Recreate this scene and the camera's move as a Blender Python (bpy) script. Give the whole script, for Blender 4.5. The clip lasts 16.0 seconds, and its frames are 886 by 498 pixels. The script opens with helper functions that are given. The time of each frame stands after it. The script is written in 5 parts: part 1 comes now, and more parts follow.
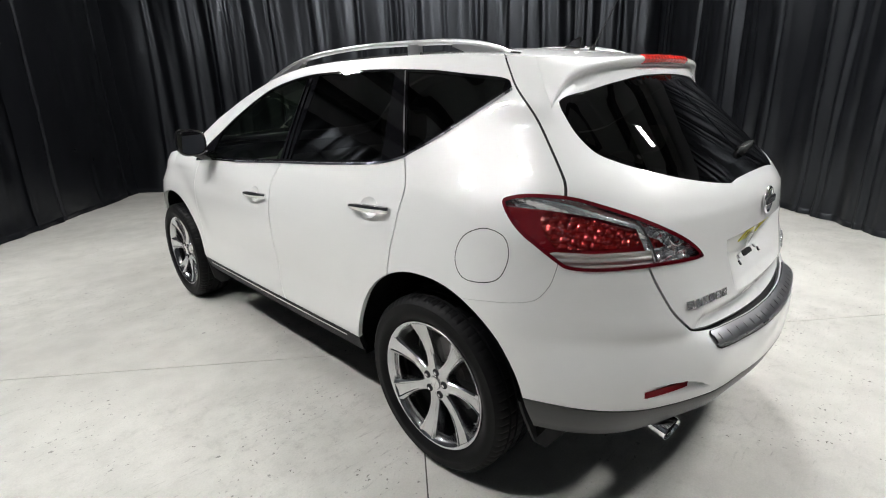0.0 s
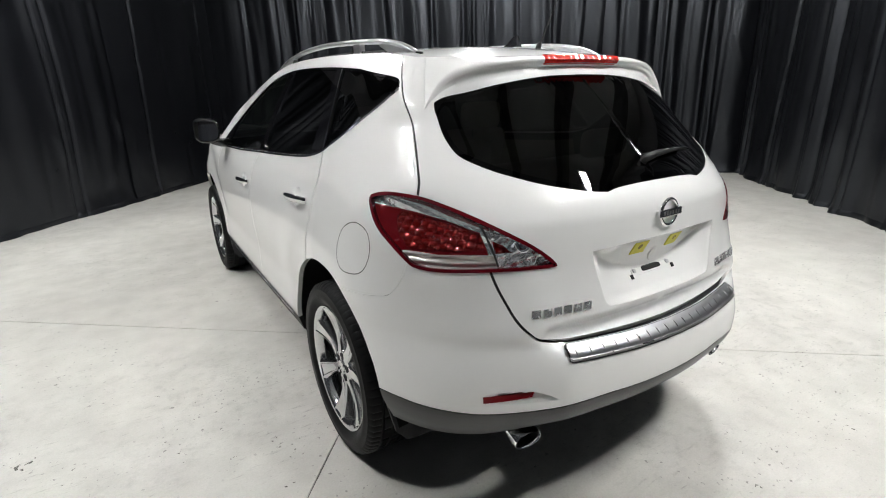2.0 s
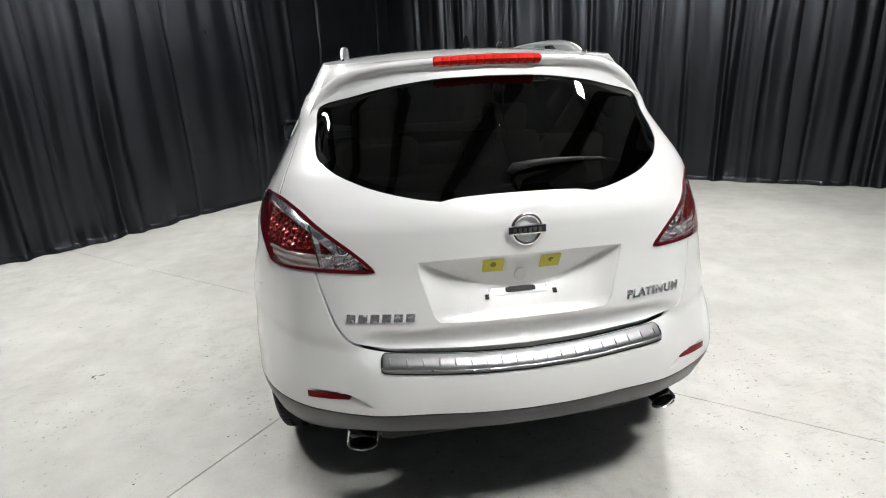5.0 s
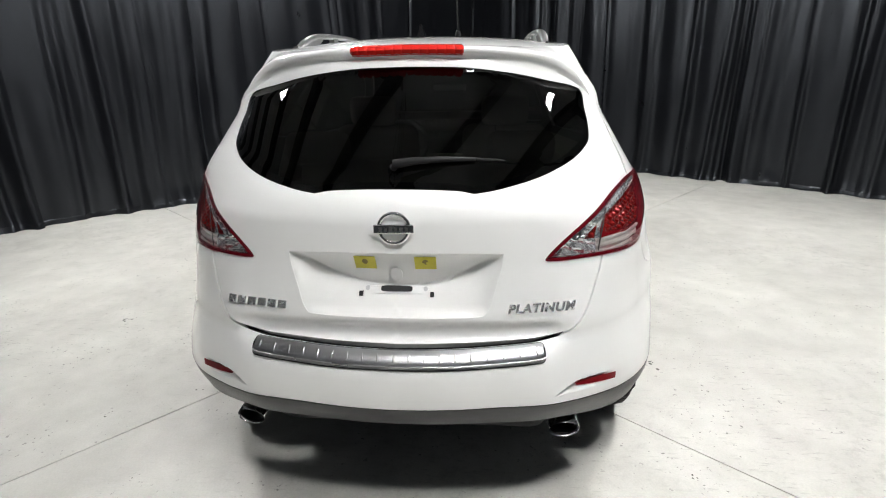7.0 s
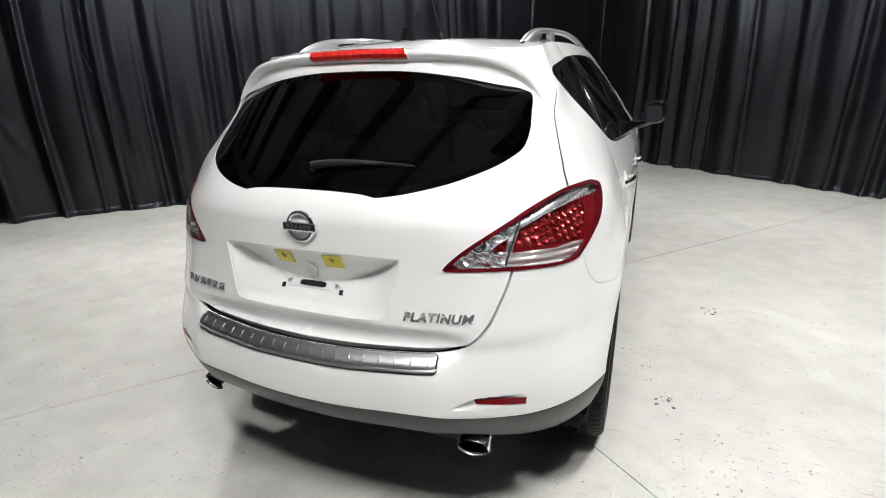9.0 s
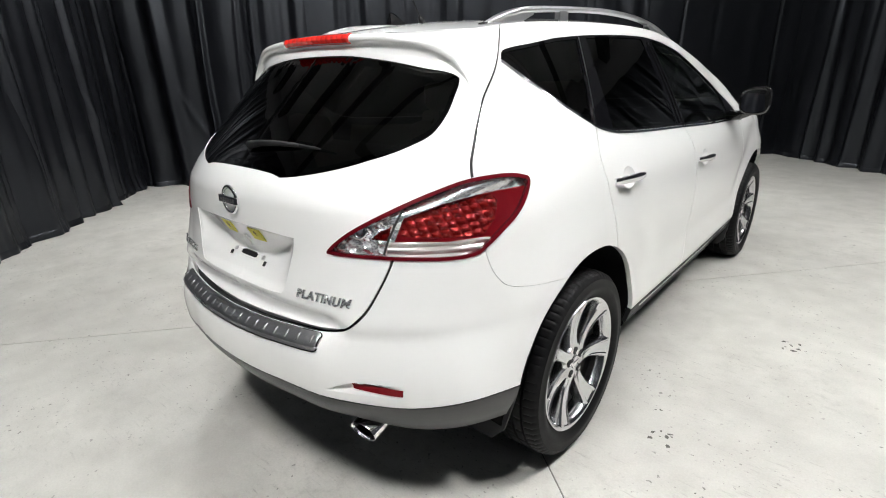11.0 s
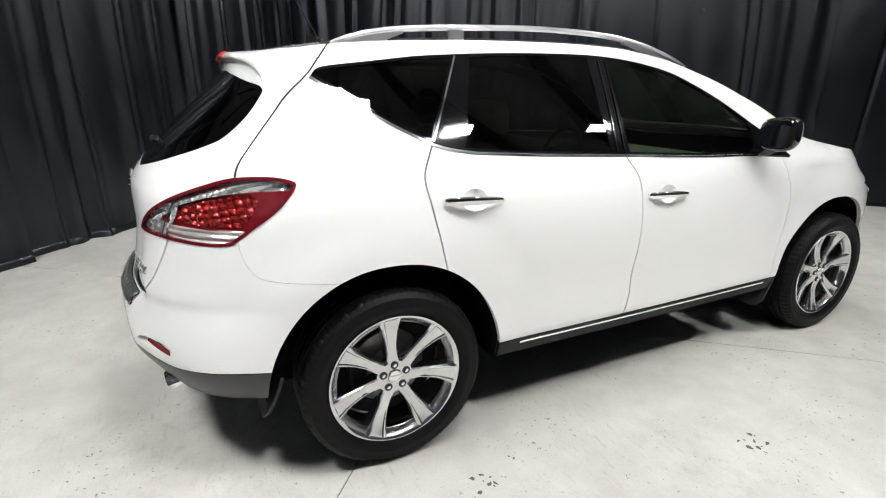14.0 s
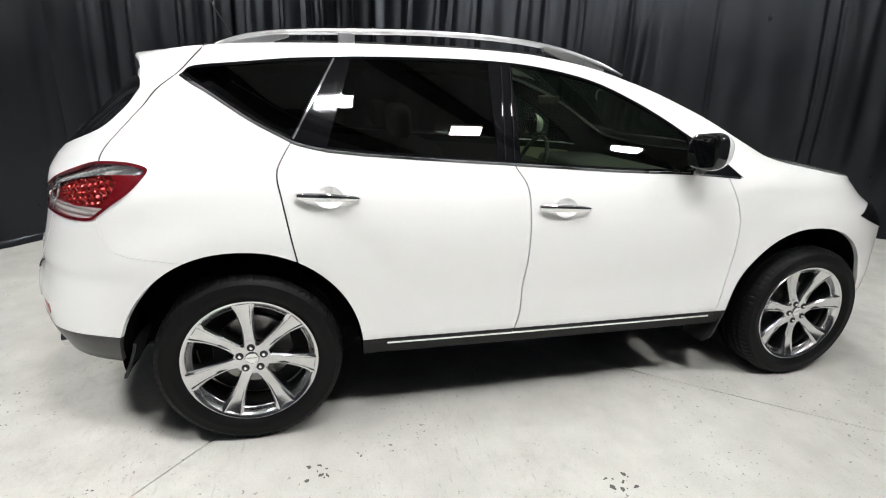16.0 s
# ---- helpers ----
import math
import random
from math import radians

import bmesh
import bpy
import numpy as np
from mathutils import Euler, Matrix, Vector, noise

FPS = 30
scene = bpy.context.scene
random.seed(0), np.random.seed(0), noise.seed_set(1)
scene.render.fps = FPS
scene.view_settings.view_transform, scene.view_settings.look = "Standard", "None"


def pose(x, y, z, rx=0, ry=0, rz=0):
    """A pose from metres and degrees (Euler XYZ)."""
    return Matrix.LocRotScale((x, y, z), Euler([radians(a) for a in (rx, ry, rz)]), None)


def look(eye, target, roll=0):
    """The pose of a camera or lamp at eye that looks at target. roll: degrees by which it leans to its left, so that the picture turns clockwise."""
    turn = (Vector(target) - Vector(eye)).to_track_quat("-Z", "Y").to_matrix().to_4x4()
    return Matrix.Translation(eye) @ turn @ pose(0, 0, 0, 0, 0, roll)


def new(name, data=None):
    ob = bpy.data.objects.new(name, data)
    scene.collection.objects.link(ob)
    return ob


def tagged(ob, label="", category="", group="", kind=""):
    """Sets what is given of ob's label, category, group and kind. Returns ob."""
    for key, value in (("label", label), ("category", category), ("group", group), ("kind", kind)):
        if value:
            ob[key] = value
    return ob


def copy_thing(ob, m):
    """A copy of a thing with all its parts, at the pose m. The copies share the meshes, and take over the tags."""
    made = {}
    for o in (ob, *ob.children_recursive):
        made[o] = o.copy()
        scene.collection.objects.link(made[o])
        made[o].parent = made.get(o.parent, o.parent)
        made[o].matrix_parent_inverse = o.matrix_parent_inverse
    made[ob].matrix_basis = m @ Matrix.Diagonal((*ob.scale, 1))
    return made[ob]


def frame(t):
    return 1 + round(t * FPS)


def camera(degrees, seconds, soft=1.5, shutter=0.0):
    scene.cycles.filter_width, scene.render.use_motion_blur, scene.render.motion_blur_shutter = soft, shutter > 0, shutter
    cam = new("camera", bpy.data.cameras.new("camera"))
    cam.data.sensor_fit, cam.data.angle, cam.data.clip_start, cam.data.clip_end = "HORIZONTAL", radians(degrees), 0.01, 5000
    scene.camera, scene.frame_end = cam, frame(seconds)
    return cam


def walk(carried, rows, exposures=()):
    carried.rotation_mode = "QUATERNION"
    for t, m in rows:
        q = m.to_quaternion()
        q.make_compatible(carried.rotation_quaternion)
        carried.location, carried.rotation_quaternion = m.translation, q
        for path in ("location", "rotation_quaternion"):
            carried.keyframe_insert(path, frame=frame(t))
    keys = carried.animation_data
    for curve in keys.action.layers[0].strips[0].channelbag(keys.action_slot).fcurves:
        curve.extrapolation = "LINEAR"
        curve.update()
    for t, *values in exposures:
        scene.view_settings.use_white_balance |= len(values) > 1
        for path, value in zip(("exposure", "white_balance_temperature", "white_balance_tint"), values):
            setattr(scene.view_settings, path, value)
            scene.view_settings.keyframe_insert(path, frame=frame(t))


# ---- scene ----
cam = camera(82.9, 16.0, 1.1)
PATH = [
    (0, (-2.053, -1.303, 1.482), (-0.726, 0.07, 0.885), -2.2),
    (0.5, (-1.919, -1.475, 1.474), (-0.651, -0.049, 0.876), -0.1),
    (1, (-1.815, -1.646, 1.475), (-0.632, -0.154, 0.864), -2.1),
    (1.5, (-1.671, -1.749, 1.469), (-0.583, -0.187, 0.856), -3.0),
    (2, (-1.487, -1.828, 1.484), (-0.479, -0.213, 0.872), -1.5),
    (2.5, (-1.311, -1.923, 1.47), (-0.397, -0.249, 0.866), -0.8),
    (3, (-1.122, -2.075, 1.463), (-0.328, -0.341, 0.86), 1.1),
    (3.5, (-0.979, -2.126, 1.452), (-0.297, -0.344, 0.853), -0.2),
    (3.7, (-0.909, -2.126, 1.461), (-0.274, -0.323, 0.872), -0.1),
    (5.8, (-0.16, -2.278, 1.459), (-0.085, -0.37, 0.865), -1.8),
    (6, (-0.09, -2.265, 1.455), (-0.044, -0.359, 0.851), -0.3),
    (6.5, (0.103, -2.228, 1.468), (0.047, -0.328, 0.847), 1.1),
    (7, (0.263, -2.214, 1.466), (0.101, -0.322, 0.837), -0.8),
    (7.5, (0.469, -2.244, 1.473), (0.199, -0.365, 0.842), 1.0),
    (8, (0.63, -2.245, 1.457), (0.249, -0.389, 0.818), -0.2),
    (8.5, (0.809, -2.142, 1.468), (0.296, -0.317, 0.833), 0.6),
    (9, (0.949, -2.047, 1.478), (0.239, -0.287, 0.846), -1.1),
    (9.2, (1.012, -2.015, 1.474), (0.226, -0.286, 0.846), -1.5),
    (11.3, (1.705, -1.528, 1.456), (0.392, -0.164, 0.809), -1.5),
    (11.5, (1.77, -1.465, 1.457), (0.412, -0.136, 0.832), -1.3),
    (12, (1.986, -1.316, 1.453), (0.538, -0.086, 0.828), 1.3),
    (12.5, (2.091, -1.172, 1.432), (0.553, -0.079, 0.77), -0.9),
    (13, (2.183, -0.945, 1.447), (0.582, 0.049, 0.779), 0.8),
    (13.5, (2.291, -0.768, 1.447), (0.626, 0.134, 0.803), -1.0),
    (14, (2.501, -0.583, 1.448), (0.785, 0.245, 0.839), 0.3),
    (14.5, (2.601, -0.416, 1.43), (0.843, 0.325, 0.828), -2.4),
    (15, (2.658, -0.155, 1.446), (0.874, 0.525, 0.85), 0.3),
    (15.5, (2.715, 0.063, 1.445), (0.897, 0.645, 0.85), -0.6),
    (16, (2.85, 0.288, 1.45), (1.001, 0.767, 0.858), 2.1),
]
walk(cam, [(t, look(eye, target, roll)) for t, eye, target, roll in PATH])

# ---- light ----
world = bpy.data.worlds.new("dim hall")
scene.world = world
world.use_nodes = True
world.node_tree.nodes["Background"].inputs[0].default_value = (0.5, 0.53, 0.6, 1)
world.node_tree.nodes["Background"].inputs[1].default_value = 0.02
scene.view_settings.exposure = 0.0

# ---- materials ----
def material(name, base=(0.8, 0.8, 0.8), rough=0.5, metal=0.0, coat=0.0, spec=0.5, bump=0.0, scale=60.0, vary=0.0, vary_scale=4.0, emit=0.0):
    """A principled material with fine grain and a slow drift of its tone."""
    m = bpy.data.materials.new(name)
    m.use_nodes = True
    nt = m.node_tree
    p = nt.nodes["Principled BSDF"]
    p.inputs["Base Color"].default_value = (*base, 1)
    p.inputs["Roughness"].default_value = rough
    p.inputs["Metallic"].default_value = metal
    p.inputs["Coat Weight"].default_value = coat
    p.inputs["Coat Roughness"].default_value = 0.03
    p.inputs["Specular IOR Level"].default_value = spec
    if emit:
        p.inputs["Emission Color"].default_value = (*base, 1)
        p.inputs["Emission Strength"].default_value = emit
    coord = nt.nodes.new("ShaderNodeTexCoord")
    if vary:
        n = nt.nodes.new("ShaderNodeTexNoise")
        n.inputs["Scale"].default_value, n.inputs["Detail"].default_value = vary_scale, 6
        nt.links.new(coord.outputs["Object"], n.inputs["Vector"])
        r = nt.nodes.new("ShaderNodeMapRange")
        r.inputs["To Min"].default_value, r.inputs["To Max"].default_value = 1 - vary, 1 + vary
        nt.links.new(n.outputs["Fac"], r.inputs["Value"])
        mul = nt.nodes.new("ShaderNodeVectorMath")
        mul.operation = "SCALE"
        mul.inputs[0].default_value = base
        nt.links.new(r.outputs["Result"], mul.inputs["Scale"])
        nt.links.new(mul.outputs["Vector"], p.inputs["Base Color"])
        r2 = nt.nodes.new("ShaderNodeMapRange")
        r2.inputs["To Min"].default_value, r2.inputs["To Max"].default_value = max(0.02, rough * (1 - vary)), min(1, rough * (1 + vary))
        nt.links.new(n.outputs["Fac"], r2.inputs["Value"])
        nt.links.new(r2.outputs["Result"], p.inputs["Roughness"])
    if bump:
        n = nt.nodes.new("ShaderNodeTexNoise")
        n.inputs["Scale"].default_value, n.inputs["Detail"].default_value = scale, 4
        nt.links.new(coord.outputs["Object"], n.inputs["Vector"])
        b = nt.nodes.new("ShaderNodeBump")
        b.inputs["Strength"].default_value, b.inputs["Distance"].default_value = bump, 0.002
        nt.links.new(n.outputs["Fac"], b.inputs["Height"])
        nt.links.new(b.outputs["Normal"], p.inputs["Normal"])
    return m


def tinted_glass(name, tint, ior=1.5, rough=0.0):
    """A thin pane: it lets tinted light through and mirrors by Fresnel."""
    m = bpy.data.materials.new(name)
    m.use_nodes = True
    nt = m.node_tree
    nt.nodes.clear()
    out = nt.nodes.new("ShaderNodeOutputMaterial")
    mix = nt.nodes.new("ShaderNodeMixShader")
    clear = nt.nodes.new("ShaderNodeBsdfTransparent")
    gloss = nt.nodes.new("ShaderNodeBsdfGlossy")
    face = nt.nodes.new("ShaderNodeLayerWeight")
    face.inputs["Blend"].default_value = 0.5
    steep = nt.nodes.new("ShaderNodeMath")
    steep.operation = "POWER"
    steep.inputs[1].default_value = 5.0
    fres = nt.nodes.new("ShaderNodeMapRange")
    least = ((ior - 1) / (ior + 1)) ** 2
    fres.inputs["To Min"].default_value, fres.inputs["To Max"].default_value = least * 1.2, 1.0
    nt.links.new(face.outputs["Facing"], steep.inputs[0])
    nt.links.new(steep.outputs[0], fres.inputs["Value"])
    clear.inputs[0].default_value = (*tint, 1)
    gloss.inputs["Roughness"].default_value = rough
    nt.links.new(fres.outputs[0], mix.inputs[0])
    nt.links.new(clear.outputs[0], mix.inputs[1])
    nt.links.new(gloss.outputs[0], mix.inputs[2])
    nt.links.new(mix.outputs[0], out.inputs[0])
    return m


PAINT = material("pearl white paint", (0.83, 0.83, 0.82), 0.32, 0.0, 1.0, 0.5, 0.02, 900, 0.015, 1.5)
# near black, laid in gaps and hollows in place of their shade
GAP = material("near black for gaps and hollows", (0.012, 0.012, 0.013), 0.8)
BLACK_GLOSS = material("black gloss trim", (0.008, 0.008, 0.009), 0.08, 0, 0.6)
BLACK_PLASTIC = material("black grained plastic", (0.008, 0.008, 0.009), 0.55, 0, 0, 0.3, 0.3, 500, 0.15, 8)
GREY_PLASTIC = material("grey lower plastic", (0.045, 0.045, 0.046), 0.36, 0, 0, 0.5, 0.1, 700, 0.08, 5)
# near black without gloss, so the shade under the car stays deep
UNDERSIDE = material("near-black underside", (0.010, 0.010, 0.010), 0.9, 0, 0, 0.0, 0.2, 60, 0.3, 5)
RUBBER = material("tyre rubber", (0.004, 0.004, 0.0045), 0.55, 0, 0, 0.16, 0.12, 300, 0.2, 10)
CHROME = material("chrome", (0.86, 0.86, 0.87), 0.06, 1.0, 0, 0.5, 0.0, 60, 0.05, 20)
RIM = material("polished alloy", (0.66, 0.66, 0.67), 0.16, 1.0, 0, 0.5, 0.02, 200, 0.04, 5)
STEEL = material("brushed steel", (0.55, 0.55, 0.56), 0.28, 1.0, 0, 0.5, 0.12, 350, 0.1, 14)
DARK_GLASS = tinted_glass("privacy glass", (0.035, 0.037, 0.038))
DOOR_GLASS = tinted_glass("green tinted glass", (0.47, 0.55, 0.45))
RED_LENS = material("red lens", (0.11, 0.004, 0.009), 0.14, 0, 0.6, 0.5, 0.0, 60, 0.1, 20)
BRIGHT_RED = material("bright red lens", (0.75, 0.025, 0.018), 0.12, 0, 1.0, 0.5, 0.0, 60, 0.12, 25)
CLEAR_LENS = tinted_glass("clear lens", (0.95, 0.95, 0.95))

# ---- building blocks ----
def part(name, bm, mat, parent=None, label="", smooth=False, normals=None):
    me = bpy.data.meshes.new(name)
    if isinstance(bm, tuple):
        me.from_pydata(bm[0], [], bm[1])
    else:
        bm.to_mesh(me)
        bm.free()
    mats = mat if isinstance(mat, (list, tuple)) else [mat]
    for m in mats:
        me.materials.append(m)
    if smooth:
        me.polygons.foreach_set("use_smooth", [True] * len(me.polygons))
    if normals is not None:
        me.normals_split_custom_set_from_vertices(normals)
    me.update()
    ob = new(name, me)
    if parent is not None:
        ob.parent = parent
    if label:
        ob["label"] = label
    return ob


def box_bm(x0, x1, y0, y1, z0, z1, bevel=0.0, segments=2):
    bm = bmesh.new()
    bmesh.ops.create_cube(bm, size=1)
    for v in bm.verts:
        v.co = Vector(((x0 + x1) / 2 + v.co.x * (x1 - x0), (y0 + y1) / 2 + v.co.y * (y1 - y0), (z0 + z1) / 2 + v.co.z * (z1 - z0)))
    if bevel:
        bmesh.ops.bevel(bm, geom=bm.edges[:], offset=bevel, segments=segments, affect="EDGES", profile=0.5)
    return bm


def lathe(profile, steps=64, axis="x", closed=False):
    """Verts and faces of a profile of (radius, along) turned about an axis."""
    verts, faces, n = [], [], len(profile)
    for i in range(steps):
        a = 2 * math.pi * i / steps
        for r, h in profile:
            p = (h, r * math.cos(a), r * math.sin(a))
            verts.append(p if axis == "x" else (p[1], p[2], p[0]))
    for i in range(steps):
        j = (i + 1) % steps
        for k in range(n if closed else n - 1):
            l = (k + 1) % n
            faces.append((i * n + k, i * n + l, j * n + l, j * n + k))
    return verts, faces


def tube(points, radius, steps=10, close=True):
    """A round bar along points; radius may differ from point to point."""
    pts = [Vector(p) for p in points]
    radii = radius if isinstance(radius, (list, tuple)) else [radius] * len(pts)
    verts, faces = [], []
    up = Vector((0, 0, 1))
    for i, p in enumerate(pts):
        d = (pts[min(i + 1, len(pts) - 1)] - pts[max(i - 1, 0)]).normalized()
        a = d.cross(up if abs(d.z) < 0.95 else Vector((1, 0, 0))).normalized()
        b = d.cross(a)
        for k in range(steps):
            t = 2 * math.pi * k / steps
            verts.append(tuple(p + radii[i] * (math.cos(t) * a + math.sin(t) * b)))
    for i in range(len(pts) - 1):
        for k in range(steps):
            l = (k + 1) % steps
            faces.append((i * steps + k, i * steps + l, (i + 1) * steps + l, (i + 1) * steps + k))
    if close:
        faces.append(tuple(range(steps - 1, -1, -1)))
        faces.append(tuple((len(pts) - 1) * steps + k for k in range(steps)))
    return verts, faces


# ---- the hall: concrete floor, black drapes, ceiling ----
# its walls run along the two saw cuts in the floor, at a slant to the car
TURN = math.atan2(1.2, 1.0)
ALONG, ACROSS = Vector((math.cos(TURN), math.sin(TURN), 0)), Vector((math.sin(TURN), -math.cos(TURN), 0))
CROSS = Vector((-0.29, 0.78, 0))


def hall(a, b, z=0.0):
    """A place a metres along one saw cut and b metres along the other from where they cross."""
    return CROSS + a * ALONG + b * ACROSS + Vector((0, 0, z))


A0, A1, B0, B1 = -3.85, 6.4, -4.7, 4.6
HEIGHT = 4.6


def ease(x, a, b):
    t = np.clip((np.asarray(x, float) - a) / (b - a), 0, 1)
    return t * t * (3 - 2 * t)


def concrete():
    """Sealed pale concrete: cloudy tone, fine grain, scattered dark pits and scuffs."""
    m = material("pale sealed concrete", (0.56, 0.55, 0.515), 0.4, 0, 0, 0.4)
    nt = m.node_tree
    p = nt.nodes["Principled BSDF"]
    coord = [n for n in nt.nodes if n.type == "TEX_COORD"][0]

    def tex(scale, detail=6, rough=0.55, stretch=None):
        n = nt.nodes.new("ShaderNodeTexNoise")
        n.inputs["Scale"].default_value, n.inputs["Detail"].default_value, n.inputs["Roughness"].default_value = scale, detail, rough
        src = coord.outputs["Object"]
        if stretch:
            mp = nt.nodes.new("ShaderNodeMapping")
            mp.inputs["Rotation"].default_value, mp.inputs["Scale"].default_value = (0, 0, stretch[0]), stretch[1]
            nt.links.new(src, mp.inputs["Vector"])
            src = mp.outputs["Vector"]
        nt.links.new(src, n.inputs["Vector"])
        return n.outputs["Fac"]

    def span(value, a, b, c, d):
        n = nt.nodes.new("ShaderNodeMapRange")
        for k, v in zip(("From Min", "From Max", "To Min", "To Max"), (a, b, c, d)):
            n.inputs[k].default_value = v
        nt.links.new(value, n.inputs["Value"])
        return n.outputs["Result"]

    def calc(op, a, b):
        n = nt.nodes.new("ShaderNodeMath")
        n.operation = op
        for i, v in enumerate((a, b)):
            if isinstance(v, float):
                n.inputs[i].default_value = v
            else:
                nt.links.new(v, n.inputs[i])
        return n.outputs[0]

    tone = calc("MULTIPLY", span(tex(0.55, 8), 0.3, 0.7, 0.82, 1.12), span(tex(5.0, 8), 0.3, 0.7, 0.90, 1.08))
    tone = calc("MULTIPLY", tone, span(tex(120.0, 3), 0.3, 0.7, 0.95, 1.05))
    pits = calc("MULTIPLY", span(tex(26.0, 3, 0.6), 0.655, 0.70, 0.0, 1.0), span(tex(1.1, 4), 0.46, 0.58, 0.0, 1.0))
    spots = calc("MULTIPLY", span(tex(48.0, 2, 0.5), 0.66, 0.71, 0.0, 1.0), span(tex(2.3, 4), 0.47, 0.60, 0.0, 1.0))
    pits = calc("MAXIMUM", pits, spots)
    scuff = calc("MULTIPLY", span(tex(9.0, 6, 0.7, (0.7, (1, 6, 1))), 0.57, 0.72, 0.0, 0.42), span(tex(0.9, 3), 0.42, 0.62, 0.0, 1.0))
    grime = calc("MULTIPLY", span(tex(14.0, 8, 0.75), 0.50, 0.72, 0.0, 0.30), span(tex(0.7, 4), 0.48, 0.66, 0.0, 1.0))
    scuff = calc("MAXIMUM", scuff, grime)
    dark = calc("MAXIMUM", calc("MULTIPLY", pits, 0.6), scuff)
    tone = calc("MULTIPLY", tone, calc("SUBTRACT", 1.0, dark))
    col = nt.nodes.new("ShaderNodeVectorMath")
    col.operation = "SCALE"
    col.inputs[0].default_value = (0.56, 0.55, 0.515)
    nt.links.new(tone, col.inputs["Scale"])
    nt.links.new(col.outputs["Vector"], p.inputs["Base Color"])
    nt.links.new(span(tex(3.0, 6), 0.3, 0.7, 0.34, 0.55), p.inputs["Roughness"])
    b = nt.nodes.new("ShaderNodeBump")
    b.inputs["Strength"].default_value, b.inputs["Distance"].default_value = 0.12, 0.002
    nt.links.new(calc("SUBTRACT", tex(60.0, 5), pits), b.inputs["Height"])
    nt.links.new(b.outputs["Normal"], p.inputs["Normal"])
    return m


CONCRETE = concrete()
JOINT = material("dark saw cut", (0.06, 0.055, 0.05), 0.9)
SPOTS = [(1.163, 0.24, 0.05), (1.10, 0.41, 0.028), (1.252, 1.387, 0.03), (1.435, 1.414, 0.06), (1.50, 1.418, 0.03), (1.364, 0.782, 0.025), (1.355, 0.005, 0.022), (0.993, 1.985, 0.03), (1.105, 0.565, 0.02),
         (-1.165, -0.12, 0.03), (1.087, -0.57, 0.022), (-2.08, 0.62, 0.04), (-1.56, 0.88, 0.02), (-1.42, 0.57, 0.02), (-1.51, 0.33, 0.025), (-1.19, 0.72, 0.02), (-1.33, 0.18, 0.02),
         (-1.15, 0.19, 0.022), (-1.33, 0.40, 0.02), (1.285, -1.05, 0.025), (0.325, -1.14, 0.022), (1.0, -1.2, 0.03), (-1.48, -0.34, 0.028), (-1.11, -0.71, 0.018), (-0.77, -0.85, 0.02),
         (1.18, 1.17, 0.02), (0.0, -1.29, 0.02), (0.36, -1.33, 0.02)]
DRAPE = material("black satin drape", (0.0045, 0.0048, 0.006), 0.32, 0, 0, 0.5, vary=0.3, vary_scale=3)


def crumple(m):
    """Slack wrinkles and a fine weave for the drapes."""
    nt = m.node_tree
    coord = [n for n in nt.nodes if n.type == "TEX_COORD"][0]
    last = None
    for scale, stretch, dist, strength in ((5.0, (1, 1, 0.35), 0.012, 0.13), (420.0, (1, 1, 1), 0.0006, 0.25)):
        mp = nt.nodes.new("ShaderNodeMapping")
        mp.inputs["Scale"].default_value = stretch
        n = nt.nodes.new("ShaderNodeTexNoise")
        n.inputs["Scale"].default_value, n.inputs["Detail"].default_value, n.inputs["Distortion"].default_value = scale, 3, 0.9
        b = nt.nodes.new("ShaderNodeBump")
        b.inputs["Strength"].default_value, b.inputs["Distance"].default_value = strength, dist
        nt.links.new(coord.outputs["Object"], mp.inputs["Vector"])
        nt.links.new(mp.outputs["Vector"], n.inputs["Vector"])
        nt.links.new(n.outputs["Fac"], b.inputs["Height"])
        if last:
            nt.links.new(last, b.inputs["Normal"])
        last = b.outputs["Normal"]
    nt.links.new(last, nt.nodes["Principled BSDF"].inputs["Normal"])


crumple(DRAPE)
DRAPE.node_tree.nodes["Principled BSDF"].inputs["Specular Tint"].default_value = (0.84, 0.90, 1.0, 1)
CEILING = material("pale ceiling sheet", (0.42, 0.42, 0.43), 0.9, 0, 0, 0.3, 0.1, 20, 0.2, 1)

bed = [hall(a, b, -0.008) for a, b in ((A0 - 0.4, B0 - 0.4), (A0 - 0.4, B1 + 0.4), (A1 + 0.4, B1 + 0.4), (A1 + 0.4, B0 - 0.4))]
floor = tagged(part("floor", ([tuple(c - Vector((0, 0, d))) for d in (0.0, 0.1) for c in bed], [(3, 2, 1, 0), (4, 5, 6, 7), (0, 1, 5, 4), (1, 2, 6, 5), (2, 3, 7, 6), (3, 0, 4, 7)]), JOINT), "pale sealed concrete floor with two crossing saw cuts", "floor", kind="structure")
